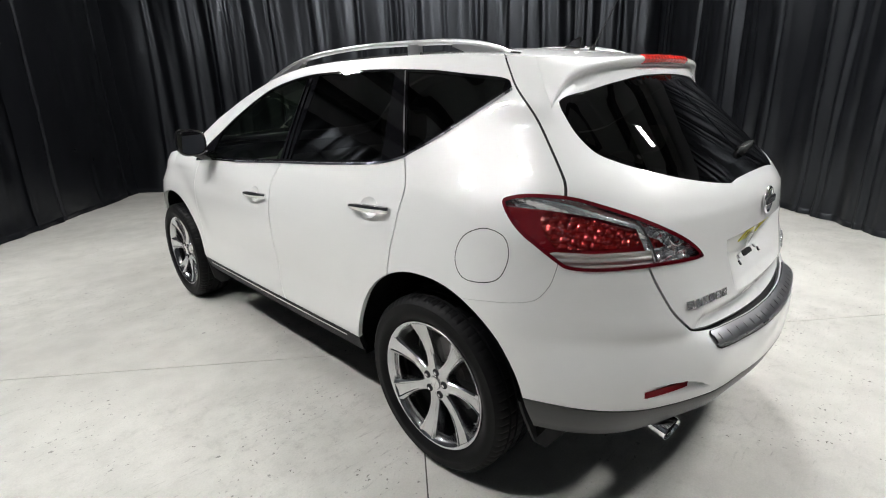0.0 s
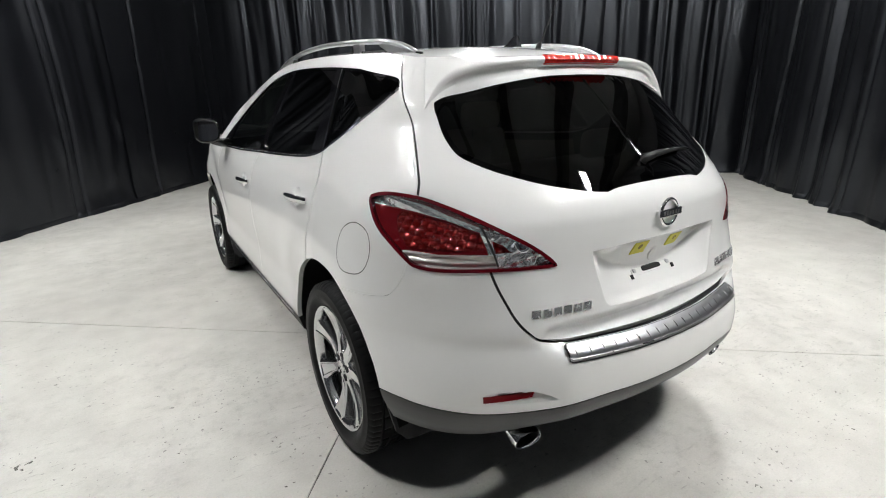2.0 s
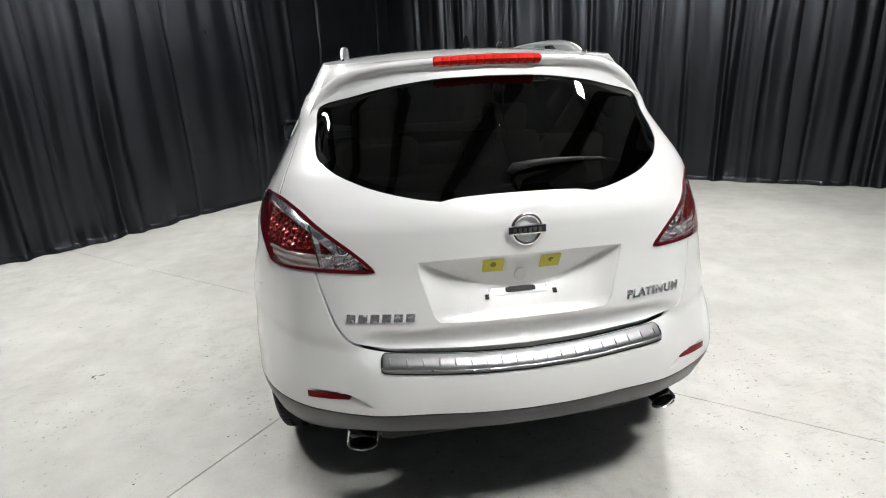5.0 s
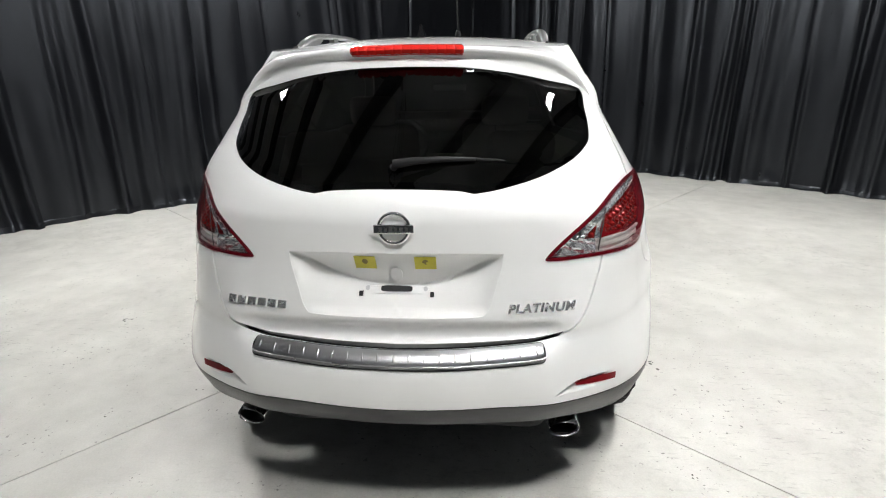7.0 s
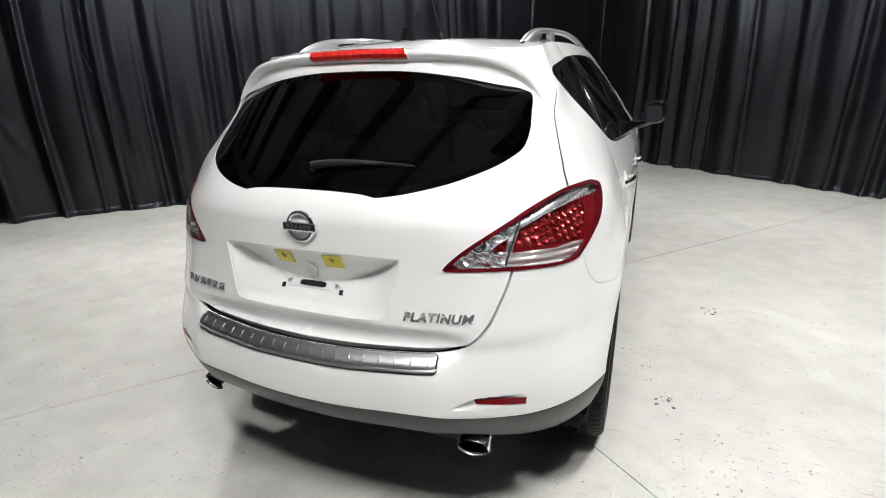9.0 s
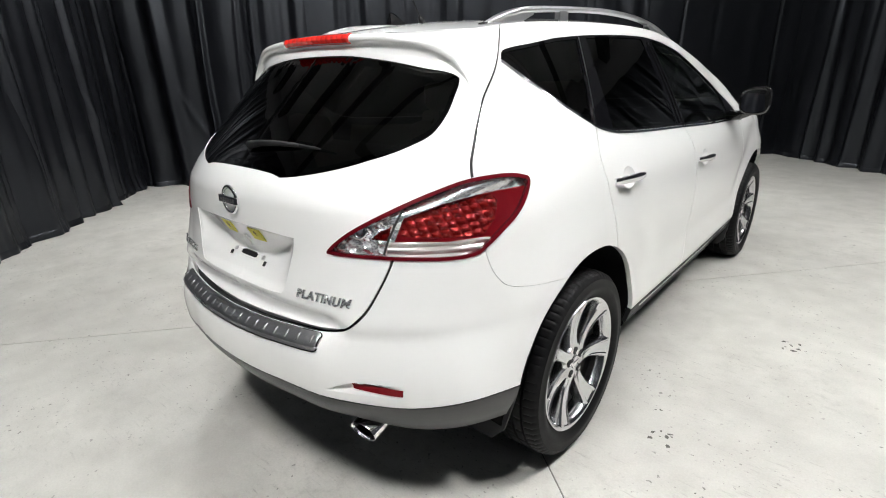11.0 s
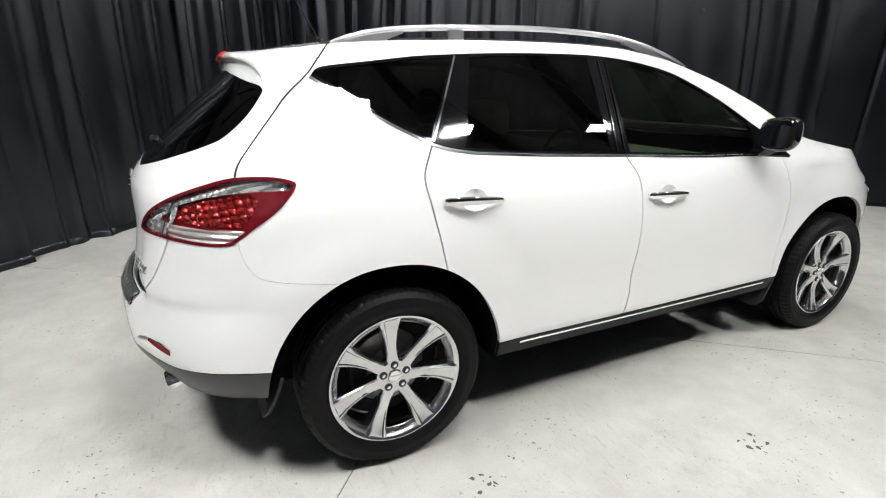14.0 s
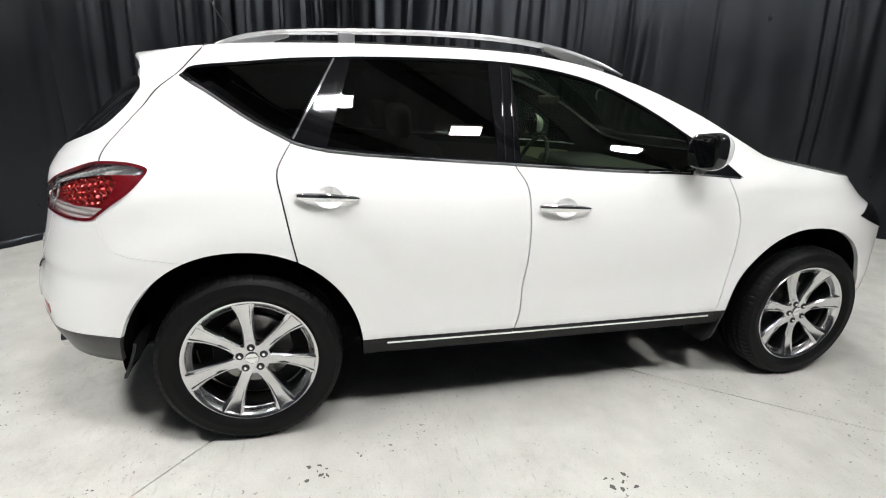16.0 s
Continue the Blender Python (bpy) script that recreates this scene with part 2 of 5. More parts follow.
for a0, a1 in ((A0 - 0.4, -0.003), (0.003, A1 + 0.4)):
    for b0, b1 in ((B0 - 0.4, -0.003), (0.003, B1 + 0.4)):
        fl = bmesh.new()
        ring = [(a0, b0), (a0, b1), (a1, b1), (a1, b0)]
        top = [fl.verts.new(hall(a, b, 0.0)) for a, b in ring]
        low = [fl.verts.new(hall(a, b, -0.007)) for a, b in ring]
        fl.faces.new(top)
        for i in range(4):
            fl.faces.new((top[i], low[i], low[(i + 1) % 4], top[(i + 1) % 4]))
        bmesh.ops.recalc_face_normals(fl, faces=fl.faces[:])
        if top[0].link_faces[0].normal.z < 0 and abs(top[0].link_faces[0].normal.z) > 0.5:
            bmesh.ops.reverse_faces(fl, faces=fl.faces[:])
        part("slab", fl, CONCRETE, floor)


def ripple(s, z, seed, fs, fz, n=7):
    """Smooth irregular waves between about -1 and 1."""
    r = random.Random(seed)
    out = 0
    for _ in range(n):
        a, b, p = fs * r.uniform(0.4, 1.6) * r.choice((-1, 1)), fz * r.uniform(0.3, 1.6), r.uniform(0, 6.3)
        out = out + np.sin(a * s + b * z + p) * r.uniform(0.5, 1.0)
    return out / (0.75 * n ** 0.5 * 1.6)


ROWS = np.concatenate([[0.004], np.arange(0.03, 2.62, 0.032), [2.75, 2.95, 3.3, 3.7]])


def drape(name, start, end, inward, seed, calm=0.0):
    """A hanging satin cloth: upright folds, flat stretches, puckered seams, a few slack creases, a hem that breaks on the floor. calm: hangs flatter."""
    rnd = random.Random(seed)
    start, end, inward = Vector(start), Vector(end), Vector(inward)
    length = (end - start).length
    way = (end - start) / length
    n = int(length / 0.016)
    s, z = np.meshgrid(np.linspace(0, length, n + 1), ROWS, indexing="ij")
    fall = 1 - z / 3.7
    t = s + 0.05 * ripple(s, z, seed, 0.7, 0.9) + 0.012 * ripple(s, z, seed + 1, 3.0, 1.6)
    d = 0.05 * ripple(s, z, seed + 2, 1.0, 0.4)
    # fold by fold: where it hangs, its width, depth and lean
    at = -0.3
    while at < length + 0.4:
        w = rnd.choice((0.07, 0.09, 0.11, 0.14, 0.18, 0.26, 0.4)) * rnd.uniform(0.8, 1.25) * (1 + 1.2 * calm)
        depth, lean = rnd.uniform(0.4, 1.0) * min(0.13, 0.62 * w) * (1 - 0.62 * calm), rnd.uniform(-0.07, 0.07)
        fade, power = rnd.choice((0.0, 0.0, 0.4, 0.8)), rnd.choice((0.8, 1.3, 2.2))
        q = np.clip((t - at - w / 2 - lean * fall * 1.5) / w, -1, 1)
        shape = (0.5 + 0.5 * np.cos(math.pi * q)) ** power
        low = (1 - 0.75 * calm * (1 - ease(z, 0.3, 1.5)))
        d = d + depth * shape * low * (1 - fade * ease(z, 0.4, 2.2) * rnd.uniform(0.4, 1.0) * (1 - calm))
        at += w
    # seams drawn together in short ripples
    for k in range(rnd.choice((2, 3))):
        c = rnd.uniform(0.1, length - 0.1)
        near = (t - c) / (0.05 + 0.025 * ripple(s * 0, z, seed + 40 + k, 0, 2.0) ** 2)
        d = d - 0.025 * np.exp(-(near * 2.4) ** 2)
        d = d + 0.017 * np.exp(-near ** 2) * np.sin(z * 52 + 9 * near + 4 * ripple(s, z, seed + 50 + k, 6, 9)) * (0.5 + 0.5 * ripple(s, z, seed + 60 + k, 1, 3)) * ease(z, 0.5, 0.9)
    # slack creases, drawn out aslant
    for k in range(4):
        c, h, slope = rnd.uniform(0, length), rnd.uniform(0.3, 2.4), rnd.uniform(-0.5, 0.5)
        r2 = ((t - c - slope * (z - h)) / rnd.uniform(0.04, 0.09)) ** 2 + ((z - h) / rnd.uniform(0.2, 0.6)) ** 2
        d = d + rnd.uniform(-0.014, 0.02) * np.exp(-r2)
    d = d + 0.0025 * ripple(s, z, seed + 8, 16, 5)
    # the foot spreads a little and breaks on the floor
    d = d + 0.035 * np.clip(1 - z / 0.3, 0, 1) ** 2 * (0.6 + ripple(s, z * 0, seed + 9, 4.0, 0)) + 0.012 * np.exp(-z / 0.07) * ripple(s, z, seed + 10, 14, 30)
    P = np.array(start)[None, None] + s[..., None] * np.array(way) + d[..., None] * np.array(inward)
    P[..., 2] = z
    m = len(ROWS)

    def sheet(P, m):
        i, k = np.meshgrid(np.arange(n), np.arange(m - 1), indexing="ij")
        a = (i * m + k).ravel()
        return P.reshape(-1, 3).tolist(), np.stack([a, a + m, a + m + 1, a + 1], 1).tolist()
    ob = part(name, sheet(P, m), DRAPE, smooth=True)
    # the hem: a doubled strip along the foot
    H = P[:, :3] + np.array(inward) * 0.004
    H = np.concatenate([H, H[:, 2:3] + np.array((0, 0, 0.004)) - np.array(inward) * 0.004], 1)
    part("hem", sheet(H, 4), DRAPE, ob, "doubled hem along the foot", smooth=True)
    flat = "hanging nearly flat" if calm else "hanging in upright folds"
    return tagged(ob, "black satin drape " + flat + " to the concrete floor", "curtain", "drapes round the hall")


corners = [hall(A0, B0), hall(A1, B0), hall(A1, B1), hall(A0, B1)]
for i, inward in enumerate((ACROSS, -ALONG, -ACROSS, ALONG)):
    p, q = corners[i], corners[(i + 1) % 4]
    for k in range(4):
        a, b = p.lerp(q, k / 4), p.lerp(q, (k + 1) / 4)
        over = (q - p).normalized() * 0.06
        drape("drape", a - over + inward * (0.03 * (k % 2)), b + over + inward * (0.03 * (k % 2)), inward, 11 + 5 * i + 31 * k, 1.0 if i == 0 and k in (2, 3) else 0.0)
# unseen plain walls, added behind the drapes, and a ceiling close the hall
g = 0.4
outer = [hall(A0 - g, B0 - g), hall(A1 + g, B0 - g), hall(A1 + g, B1 + g), hall(A0 - g, B1 + g)]
WALL = material("grey wall", (0.3, 0.3, 0.31), 0.9, 0, 0, 0.3, 0.1, 20, 0.1, 1)
for i, name in enumerate(("wall_west", "wall_north", "wall_east", "wall_south")):
    p, q = outer[i], outer[(i + 1) % 4]
    d = (q - p).normalized()
    o = Vector((d.y, -d.x, 0)) * 0.12
    mid = sum(outer, Vector()) / 4
    if (p + o - mid).length < (p - mid).length:
        o = -o
    v = [p, q, q + o, p + o]
    verts = [tuple(c) for c in v] + [(c.x, c.y, HEIGHT) for c in v]
    tagged(part(name, (verts, [(0, 1, 5, 4), (1, 2, 6, 5), (2, 3, 7, 6), (3, 0, 4, 7), (4, 5, 6, 7), (3, 2, 1, 0)]), WALL), "unseen grey wall added behind the drapes to close the hall", "wall", kind="structure")
verts = [(c.x, c.y, z) for z in (HEIGHT, HEIGHT + 0.15) for c in outer]
tagged(part("ceiling", (verts, [(0, 1, 2, 3), (7, 6, 5, 4), (0, 4, 5, 1), (1, 5, 6, 2), (2, 6, 7, 3), (3, 7, 4, 0)]), CEILING), "pale metal ceiling sheets above the drapes", "ceiling", kind="structure")

# dark joists under the ceiling
JOIST = material("dark steel joist", (0.03, 0.03, 0.032), 0.6, vary=0.2, vary_scale=3)
for k in range(8):
    b = B0 - 0.2 + k * 1.3
    p, q = hall(A0 - 0.35, b), hall(A1 + 0.35, b)
    w = ACROSS * 0.09
    v = [p - w, q - w, q + w, p + w]
    verts = [(c.x, c.y, z) for z in (HEIGHT - 0.26, HEIGHT - 0.002) for c in v]
    tagged(part("ceiling_joist", (verts, [(3, 2, 1, 0), (4, 5, 6, 7), (0, 1, 5, 4), (1, 2, 6, 5), (2, 3, 7, 6), (3, 0, 4, 7)]), JOIST), "dark steel joist under the ceiling", "joist", "ceiling joists", "structure")

# chips and spots in the floor
SPOT = material("dark floor spot", (0.10, 0.095, 0.085), 0.8, vary=0.3, vary_scale=60)
rnd = random.Random(5)
verts, faces = [], []
for x, y, r in SPOTS:
    for _ in range(8 if r > 0.035 else 3):
        cx, cy = x + rnd.uniform(-r, r) * 0.9, y + rnd.uniform(-r, r) * 0.9
        n, k = 11, len(verts)
        turn, slim, grow = rnd.uniform(0, 3), rnd.uniform(0.35, 0.8), rnd.uniform(0.12, 0.36)
        for i in range(n):
            t = 2 * math.pi * i / n
            q = r * rnd.uniform(0.5, 1.0) * grow
            a, b = q * math.cos(t), q * slim * math.sin(t)
            verts.append((cx + a * math.cos(turn) - b * math.sin(turn), cy + a * math.sin(turn) + b * math.cos(turn), 0.0012))
        faces.append(tuple(range(k, k + n)))
tagged(part("floor_spots", (verts, faces), SPOT), "small dark chips and spots in the concrete floor", "spots", kind="stuff")

# lamps: bright panels under the ceiling, half of them added to fill
GLOW = material("lit diffuser", (0.985, 0.985, 0.975), 0.5, emit=365.0)
HOUSING = material("white lamp housing", (0.6, 0.6, 0.6), 0.5, vary=0.05)


def ceiling_lamp_or_fill(x, y, la, lb, z=4.0):
    e = bpy.data.objects.new("ceiling_lamp_or_fill", None)
    scene.collection.objects.link(e)
    e.matrix_world = Matrix.Translation((x, y, z))
    tagged(e, "bright rectangular panel lamp under the ceiling; half the set is added fill", "lamp", "panel lamps")
    part("diffuser", box_bm(-la / 2, la / 2, -lb / 2, lb / 2, -0.01, 0.0, 0.002, 1), GLOW, e, "glowing white diffuser")
    part("housing", box_bm(-la / 2 - 0.02, la / 2 + 0.02, -lb / 2 - 0.02, lb / 2 + 0.02, 0.001, 0.06, 0.01, 1), HOUSING, e)
    part("hanger", box_bm(-0.01, 0.01, -0.01, 0.01, 0.06, HEIGHT - z, 0.002, 1), HOUSING, e)
    return e


# glints place the first two, fourth and sixth; the other four are added fill
for x, y in ((2.25, 0.35), (2.85, 1.9), (3.0, 4.2), (1.55, -2.0), (0.55, -2.5), (-2.9, 0.8), (-2.95, 2.3), (-1.6, 4.4)):
    ceiling_lamp_or_fill(x, y, 0.19, 0.38)
# ---- the car's skin as a smooth surface ----
# x to the car's right, y forward, z up; the origin lies on the floor under the rear axle.
# u runs along the outline: below 0 round the rear (-UL is the rear's middle), then forward, above SIDE round the nose.
UL, YC, YF = 1.7, 0.2, 2.7
SIDE = YF - YC


def curve(*pairs):
    """A smooth monotone curve through (x, y) pairs."""
    xs, ys = np.array([p[0] for p in pairs], float), np.array([p[1] for p in pairs], float)
    h, d = np.diff(xs), np.diff(ys) / np.diff(xs)
    m = np.zeros(len(xs))
    m[0], m[-1] = d[0], d[-1]
    for i in range(1, len(xs) - 1):
        if d[i - 1] * d[i] > 0:
            a, b = 2 * h[i] + h[i - 1], h[i] + 2 * h[i - 1]
            m[i] = (a + b) / (a / d[i - 1] + b / d[i])

    def f(x):
        x = np.clip(np.asarray(x, float), xs[0], xs[-1])
        i = np.clip(np.searchsorted(xs, x) - 1, 0, len(xs) - 2)
        t = (x - xs[i]) / h[i]
        return ((1 + 2 * t) * (1 - t) ** 2 * ys[i] + t * (1 - t) ** 2 * h[i] * m[i]
                + t * t * (3 - 2 * t) * ys[i + 1] + t * t * (t - 1) * h[i] * m[i + 1])
    return f


REAR = curve((0.1632, -0.667), (0.2621, -0.751), (0.3413, -0.8092), (0.4607, -0.841), (0.6101, -0.857), (0.7297, -0.853), (0.765, -0.866), (0.79, -0.8685), (0.8295, -0.8668), (0.9593, -0.849), (1.089, -0.8462), (1.1391, -0.8262), (1.1994, -0.7736), (1.28, -0.6918), (1.411, -0.557), (1.5018, -0.4606), (1.663, -0.297))
REAR_WIDE = curve((0.1654, 0.09), (0.4146, 0.045), (0.5642, 0.026), (0.7636, 0.0), (0.8633, 0.0))
BULGE = curve((0.1654, 0.05), (0.3648, 0.085), (0.5642, 0.097), (0.635, 0.096), (0.665, 0.090), (0.69, 0.074), (0.71, 0.045), (0.722, 0.020), (0.733, 0.006), (0.748, 0.0), (0.7636, 0.0))
CORNER_BULGE = curve((0.1654, 0.05), (0.3648, 0.085), (0.5642, 0.097), (0.66, 0.081), (0.76, 0.056), (0.86, 0.030), (0.97, 0.010), (1.1, 0.0))
DIP = curve((0.715, 0.0), (0.73, 0.004), (0.745, 0.010), (0.760, 0.012), (0.772, 0.006), (0.782, -0.001), (0.80, -0.004), (0.83, -0.001), (0.86, 0.0))
BOW = curve((0.0, 1.0), (0.08, 0.99), (0.2, 0.905), (0.3, 0.78), (0.45, 0.62), (0.55, 0.33), (0.66, 0.08), (0.78, 0.0))
HOLLOW = curve((-1.7, 0.008), (-1.5, 0.003), (-1.33, -0.009), (-1.2, -0.017), (-0.97, -0.024), (-0.75, -0.021), (-0.6, -0.002), (-0.5, 0.009), (-0.4, 0.012), (-0.3, 0.008), (-0.1, 0.0))
NOSE = curve((0.1894, 3.5), (0.3389, 3.68), (0.5882, 3.76), (0.7876, 3.74), (0.8873, 3.66), (0.987, 3.46), (1.0867, 3.3))
WIDTH = curve((0.1734, 0.788), (0.2432, 0.8372), (0.303, 0.8668), (0.3927, 0.893), (0.46, 0.9075), (0.5223, 0.9065), (0.60, 0.904), (0.6719, 0.908), (0.75, 0.913), (0.8214, 0.915), (0.9, 0.914), (0.9511, 0.908), (1.0308, 0.8935), (1.1205, 0.868), (1.2701, 0.7979))
ROOFX = curve((-0.6, 0.512), (-0.2, 0.548), (0.2, 0.566), (0.7, 0.5727), (1.2, 0.5756), (1.6, 0.6002), (2.0, 0.6691), (2.35, 0.7675), (2.7, 0.8167), (3.2, 0.7872), (3.7, 0.6888))
ROOFZ = curve((-0.6, 1.520), (-0.4, 1.556), (-0.2, 1.589), (0.0, 1.612), (0.2, 1.625), (0.6, 1.639), (0.9, 1.642), (1.2, 1.635), (1.5, 1.598), (1.8, 1.518), (2.1, 1.398), (2.35, 1.265), (2.5, 1.195), (2.8, 1.137), (3.2, 1.072), (3.5, 0.985), (3.8, 0.85))
CROWN = curve((-0.6, 0.012), (-0.2, 0.03), (0.2, 0.035), (1.0, 0.03), (1.6, 0.06), (2.2, 0.03), (2.6, 0.045), (3.4, 0.05))
SQUARE = curve((0.1654, 4.2), (0.5143, 4.0), (0.7137, 3.7), (0.8334, 3.4), (0.963, 3.3), (1.0627, 3.15), (1.1425, 2.95), (1.2123, 2.8), (1.3119, 2.75), (1.4316, 2.8), (1.5612, 3.0))
AXLES = (0.0, 2.825)
HUB = 0.370


def side_x(y, z):
    zt, xt = ROOFZ(y), ROOFX(y)
    zs = np.minimum(1.04, zt - 0.13)
    q = np.clip((z - zs) / (zt - zs), 0, 1.2)
    hood = ease(y, 2.2, 2.6)
    x = np.where(z < zs, WIDTH(z), WIDTH(zs) + (xt - WIDTH(zs)) * q ** (1.18 + 0.9 * hood))
    x = x * (1 - 0.012 * ((y - 1.2) / 1.4) ** 2)
    return x


def flare(y, z):
    f = 0
    for a in AXLES:
        r = np.hypot(y - a, z - HUB)
        f = f + (0.004 * np.exp(-((r - 0.45) / 0.07) ** 2) - 0.009 * np.exp(-((r - 0.66) / 0.085) ** 2) * ease(z, 0.55, 0.8)) * ease(z, 0.28, 0.45)
    return f


def plan(u, z):
    """The point of the outline at height z."""
    u, z = np.broadcast_arrays(np.asarray(u, float), np.asarray(z, float))
    n = SQUARE(z)
    x, y = side_x(YC + np.clip(u, 0, SIDE), z), YC + np.clip(u, 0, SIDE)
    # rear quarter
    f = np.clip((u + UL) / UL, 0, 1) * math.pi / 2
    b = YC - REAR(z)
    r = (np.cos(f) ** n + np.sin(f) ** n) ** (-1 / n)
    xr, yr = (side_x(np.full_like(z, YC), z) + REAR_WIDE(z)) * r * np.sin(f), YC - b * r * np.cos(f)
    fade = ease(np.abs(xr), 0.44, 0.58)
    yr = yr - (BULGE(z) * (1 - fade) + CORNER_BULGE(z) * fade) * BOW(np.abs(xr)) + DIP(z) * (1 - ease(np.abs(xr), 0.46, 0.57))
    # the corner draws in beside the lamps, the pillars beside the window stand proud
    k = HOLLOW(u) * ease(z, 0.58, 0.88) * (1 - ease(z, 1.12, 1.24)) + 0.019 * np.exp(-((u + 0.52) / 0.17) ** 2) * ease(z, 0.5, 0.66) * (1 - ease(z, 0.78, 0.95))
    k = k + 0.030 * np.exp(-((u + 0.66) / 0.17) ** 2) * ease(z, 1.36, 1.46)
    w = -0.036 * np.exp(-((u + 0.68) / 0.16) ** 2) * ease(z, 1.07, 1.20) * (1 - 0.6 * ease(z, 1.40, 1.52))
    xr, yr = xr + 0.83 * k - 0.6 * w, yr - 0.56 * k + 0.8 * w
    # the lower edge turns under
    tuck = 0.035 * (1 - ease(z, 0.40, 0.525)) * ease(-u, 0.25, 0.6)
    xr, yr = xr - tuck * np.sin(f), yr + tuck * np.cos(f)
    # nose quarter
    g = np.clip((u - SIDE) / UL, 0, 1) * math.pi / 2
    bf = NOSE(z) - YF
    rf = (np.cos(g) ** 2.6 + np.sin(g) ** 2.6) ** (-1 / 2.6)
    xf, yf = side_x(np.full_like(z, YF), z) * rf * np.cos(g), YF + bf * rf * np.sin(g)
    x = np.where(u < 0, xr, np.where(u > SIDE, xf, x))
    y = np.where(u < 0, yr, np.where(u > SIDE, yf, y))
    return x + flare(y, z) * ease(x, 0.5, 0.8), y


def top_z(x, y):
    return ROOFZ(y) + CROWN(y) * (1 - np.clip(np.abs(x) / ROOFX(y), 0, 1) ** 2)


def rim_z(u):
    """The height at which the side meets the roof or the bonnet."""
    z = np.full(np.shape(u), 1.5)
    for _ in range(14):
        x, y = plan(u, z)
        z = 0.5 * z + 0.5 * top_z(x, y)
    return z


def skin(u, z):
    x, y = plan(u, z)
    return np.stack([x, y, np.broadcast_to(z, x.shape)], -1)


def outward(u, z, e=0.004):
    """The outward normal of the skin."""
    n = np.cross(skin(u + e, z) - skin(u - e, z), skin(u, z + e) - skin(u, z - e))
    return n / np.linalg.norm(n, axis=-1, keepdims=True)

# ---- the car ----
from mathutils.geometry import delaunay_2d_cdt


def flow(points, steps=6, closed=False, corners=()):
    """A smooth line through points; it breaks at the corners given by their number."""
    pts = [np.array(p, float) for p in points]
    n = len(pts)
    out = []
    for i in range(n if closed else n - 1):
        a, b = pts[i], pts[(i + 1) % n]
        before = pts[i - 1] if (i > 0 or closed) and i not in corners else 2 * a - b
        j = (i + 2) % n if closed else i + 2
        after = pts[j] if (closed or j < n) and (i + 1) % n not in corners else 2 * b - a
        for k in range(steps):
            t = k / steps
            out.append(0.5 * (2 * a + (b - before) * t + (2 * before - 5 * a + 4 * b - after) * t * t + (3 * a - before - 3 * b + after) * t ** 3))
    if not closed:
        out.append(pts[-1])
    return np.array(out)


def inside(poly, p):
    """Which of the points p lie within the closed line poly."""
    x, y = p[:, 0], p[:, 1]
    hit = np.zeros(len(p), bool)
    a, b = poly, np.roll(poly, -1, 0)
    for (x0, y0), (x1, y1) in zip(a, b):
        if y0 == y1:
            continue
        c = ((y0 > y) != (y1 > y)) & (x < (x1 - x0) * (y - y0) / (y1 - y0) + x0)
        hit ^= c
    return hit


def ribbon(line, width):
    """A closed band of that width along an open line."""
    line = np.array(line, float)
    d = np.gradient(line, axis=0)
    d /= np.linalg.norm(d, axis=1, keepdims=True)
    n = np.stack([-d[:, 1], d[:, 0]], 1) * width / 2
    return np.concatenate([line + n, (line - n)[::-1]])


def fill(outer, holes=(), step=0.03, lines=()):
    """Triangles of the plane within outer, without the holes, with lines kept as edges."""
    outer = np.array(outer, float)
    verts, edges = [], []
    for loop in (outer, *holes, *lines):
        k = len(verts)
        verts += [tuple(p) for p in loop]
        edges += [(k + i, k + (i + 1) % len(loop)) for i in range(len(loop))]
    lo, hi = outer.min(0), outer.max(0)
    gx, gy = np.meshgrid(np.arange(lo[0] + step / 2, hi[0], step), np.arange(lo[1] + step / 2, hi[1], step))
    gx = gx + (np.arange(gx.shape[0]) % 2)[:, None] * step / 2
    g = np.stack([gx.ravel(), gy.ravel()], 1)
    g = g[inside(outer, g)]
    rim = np.array(verts)
    near = np.ones(len(g), bool)
    for s in range(0, len(rim), 400):
        near &= (np.abs(g[:, None, :] - rim[None, s:s + 400, :]).max(2) > step * 0.3).all(1)
    verts += [tuple(p) for p in g[near]]
    v, _, f, _, _, _ = delaunay_2d_cdt([Vector(p) for p in verts], edges, [], 0, 1e-6)
    v = np.array([tuple(p) for p in v])
    f = np.array([t for t in f])
    c = v[f].mean(1)
    keep = inside(outer, c)
    for h in holes:
        keep &= ~inside(np.array(h), c)
    return v, f[keep]


def compact(v, f):
    used = np.unique(f)
    back = np.full(len(v), -1)
    back[used] = np.arange(len(used))
    return v[used], back[f]


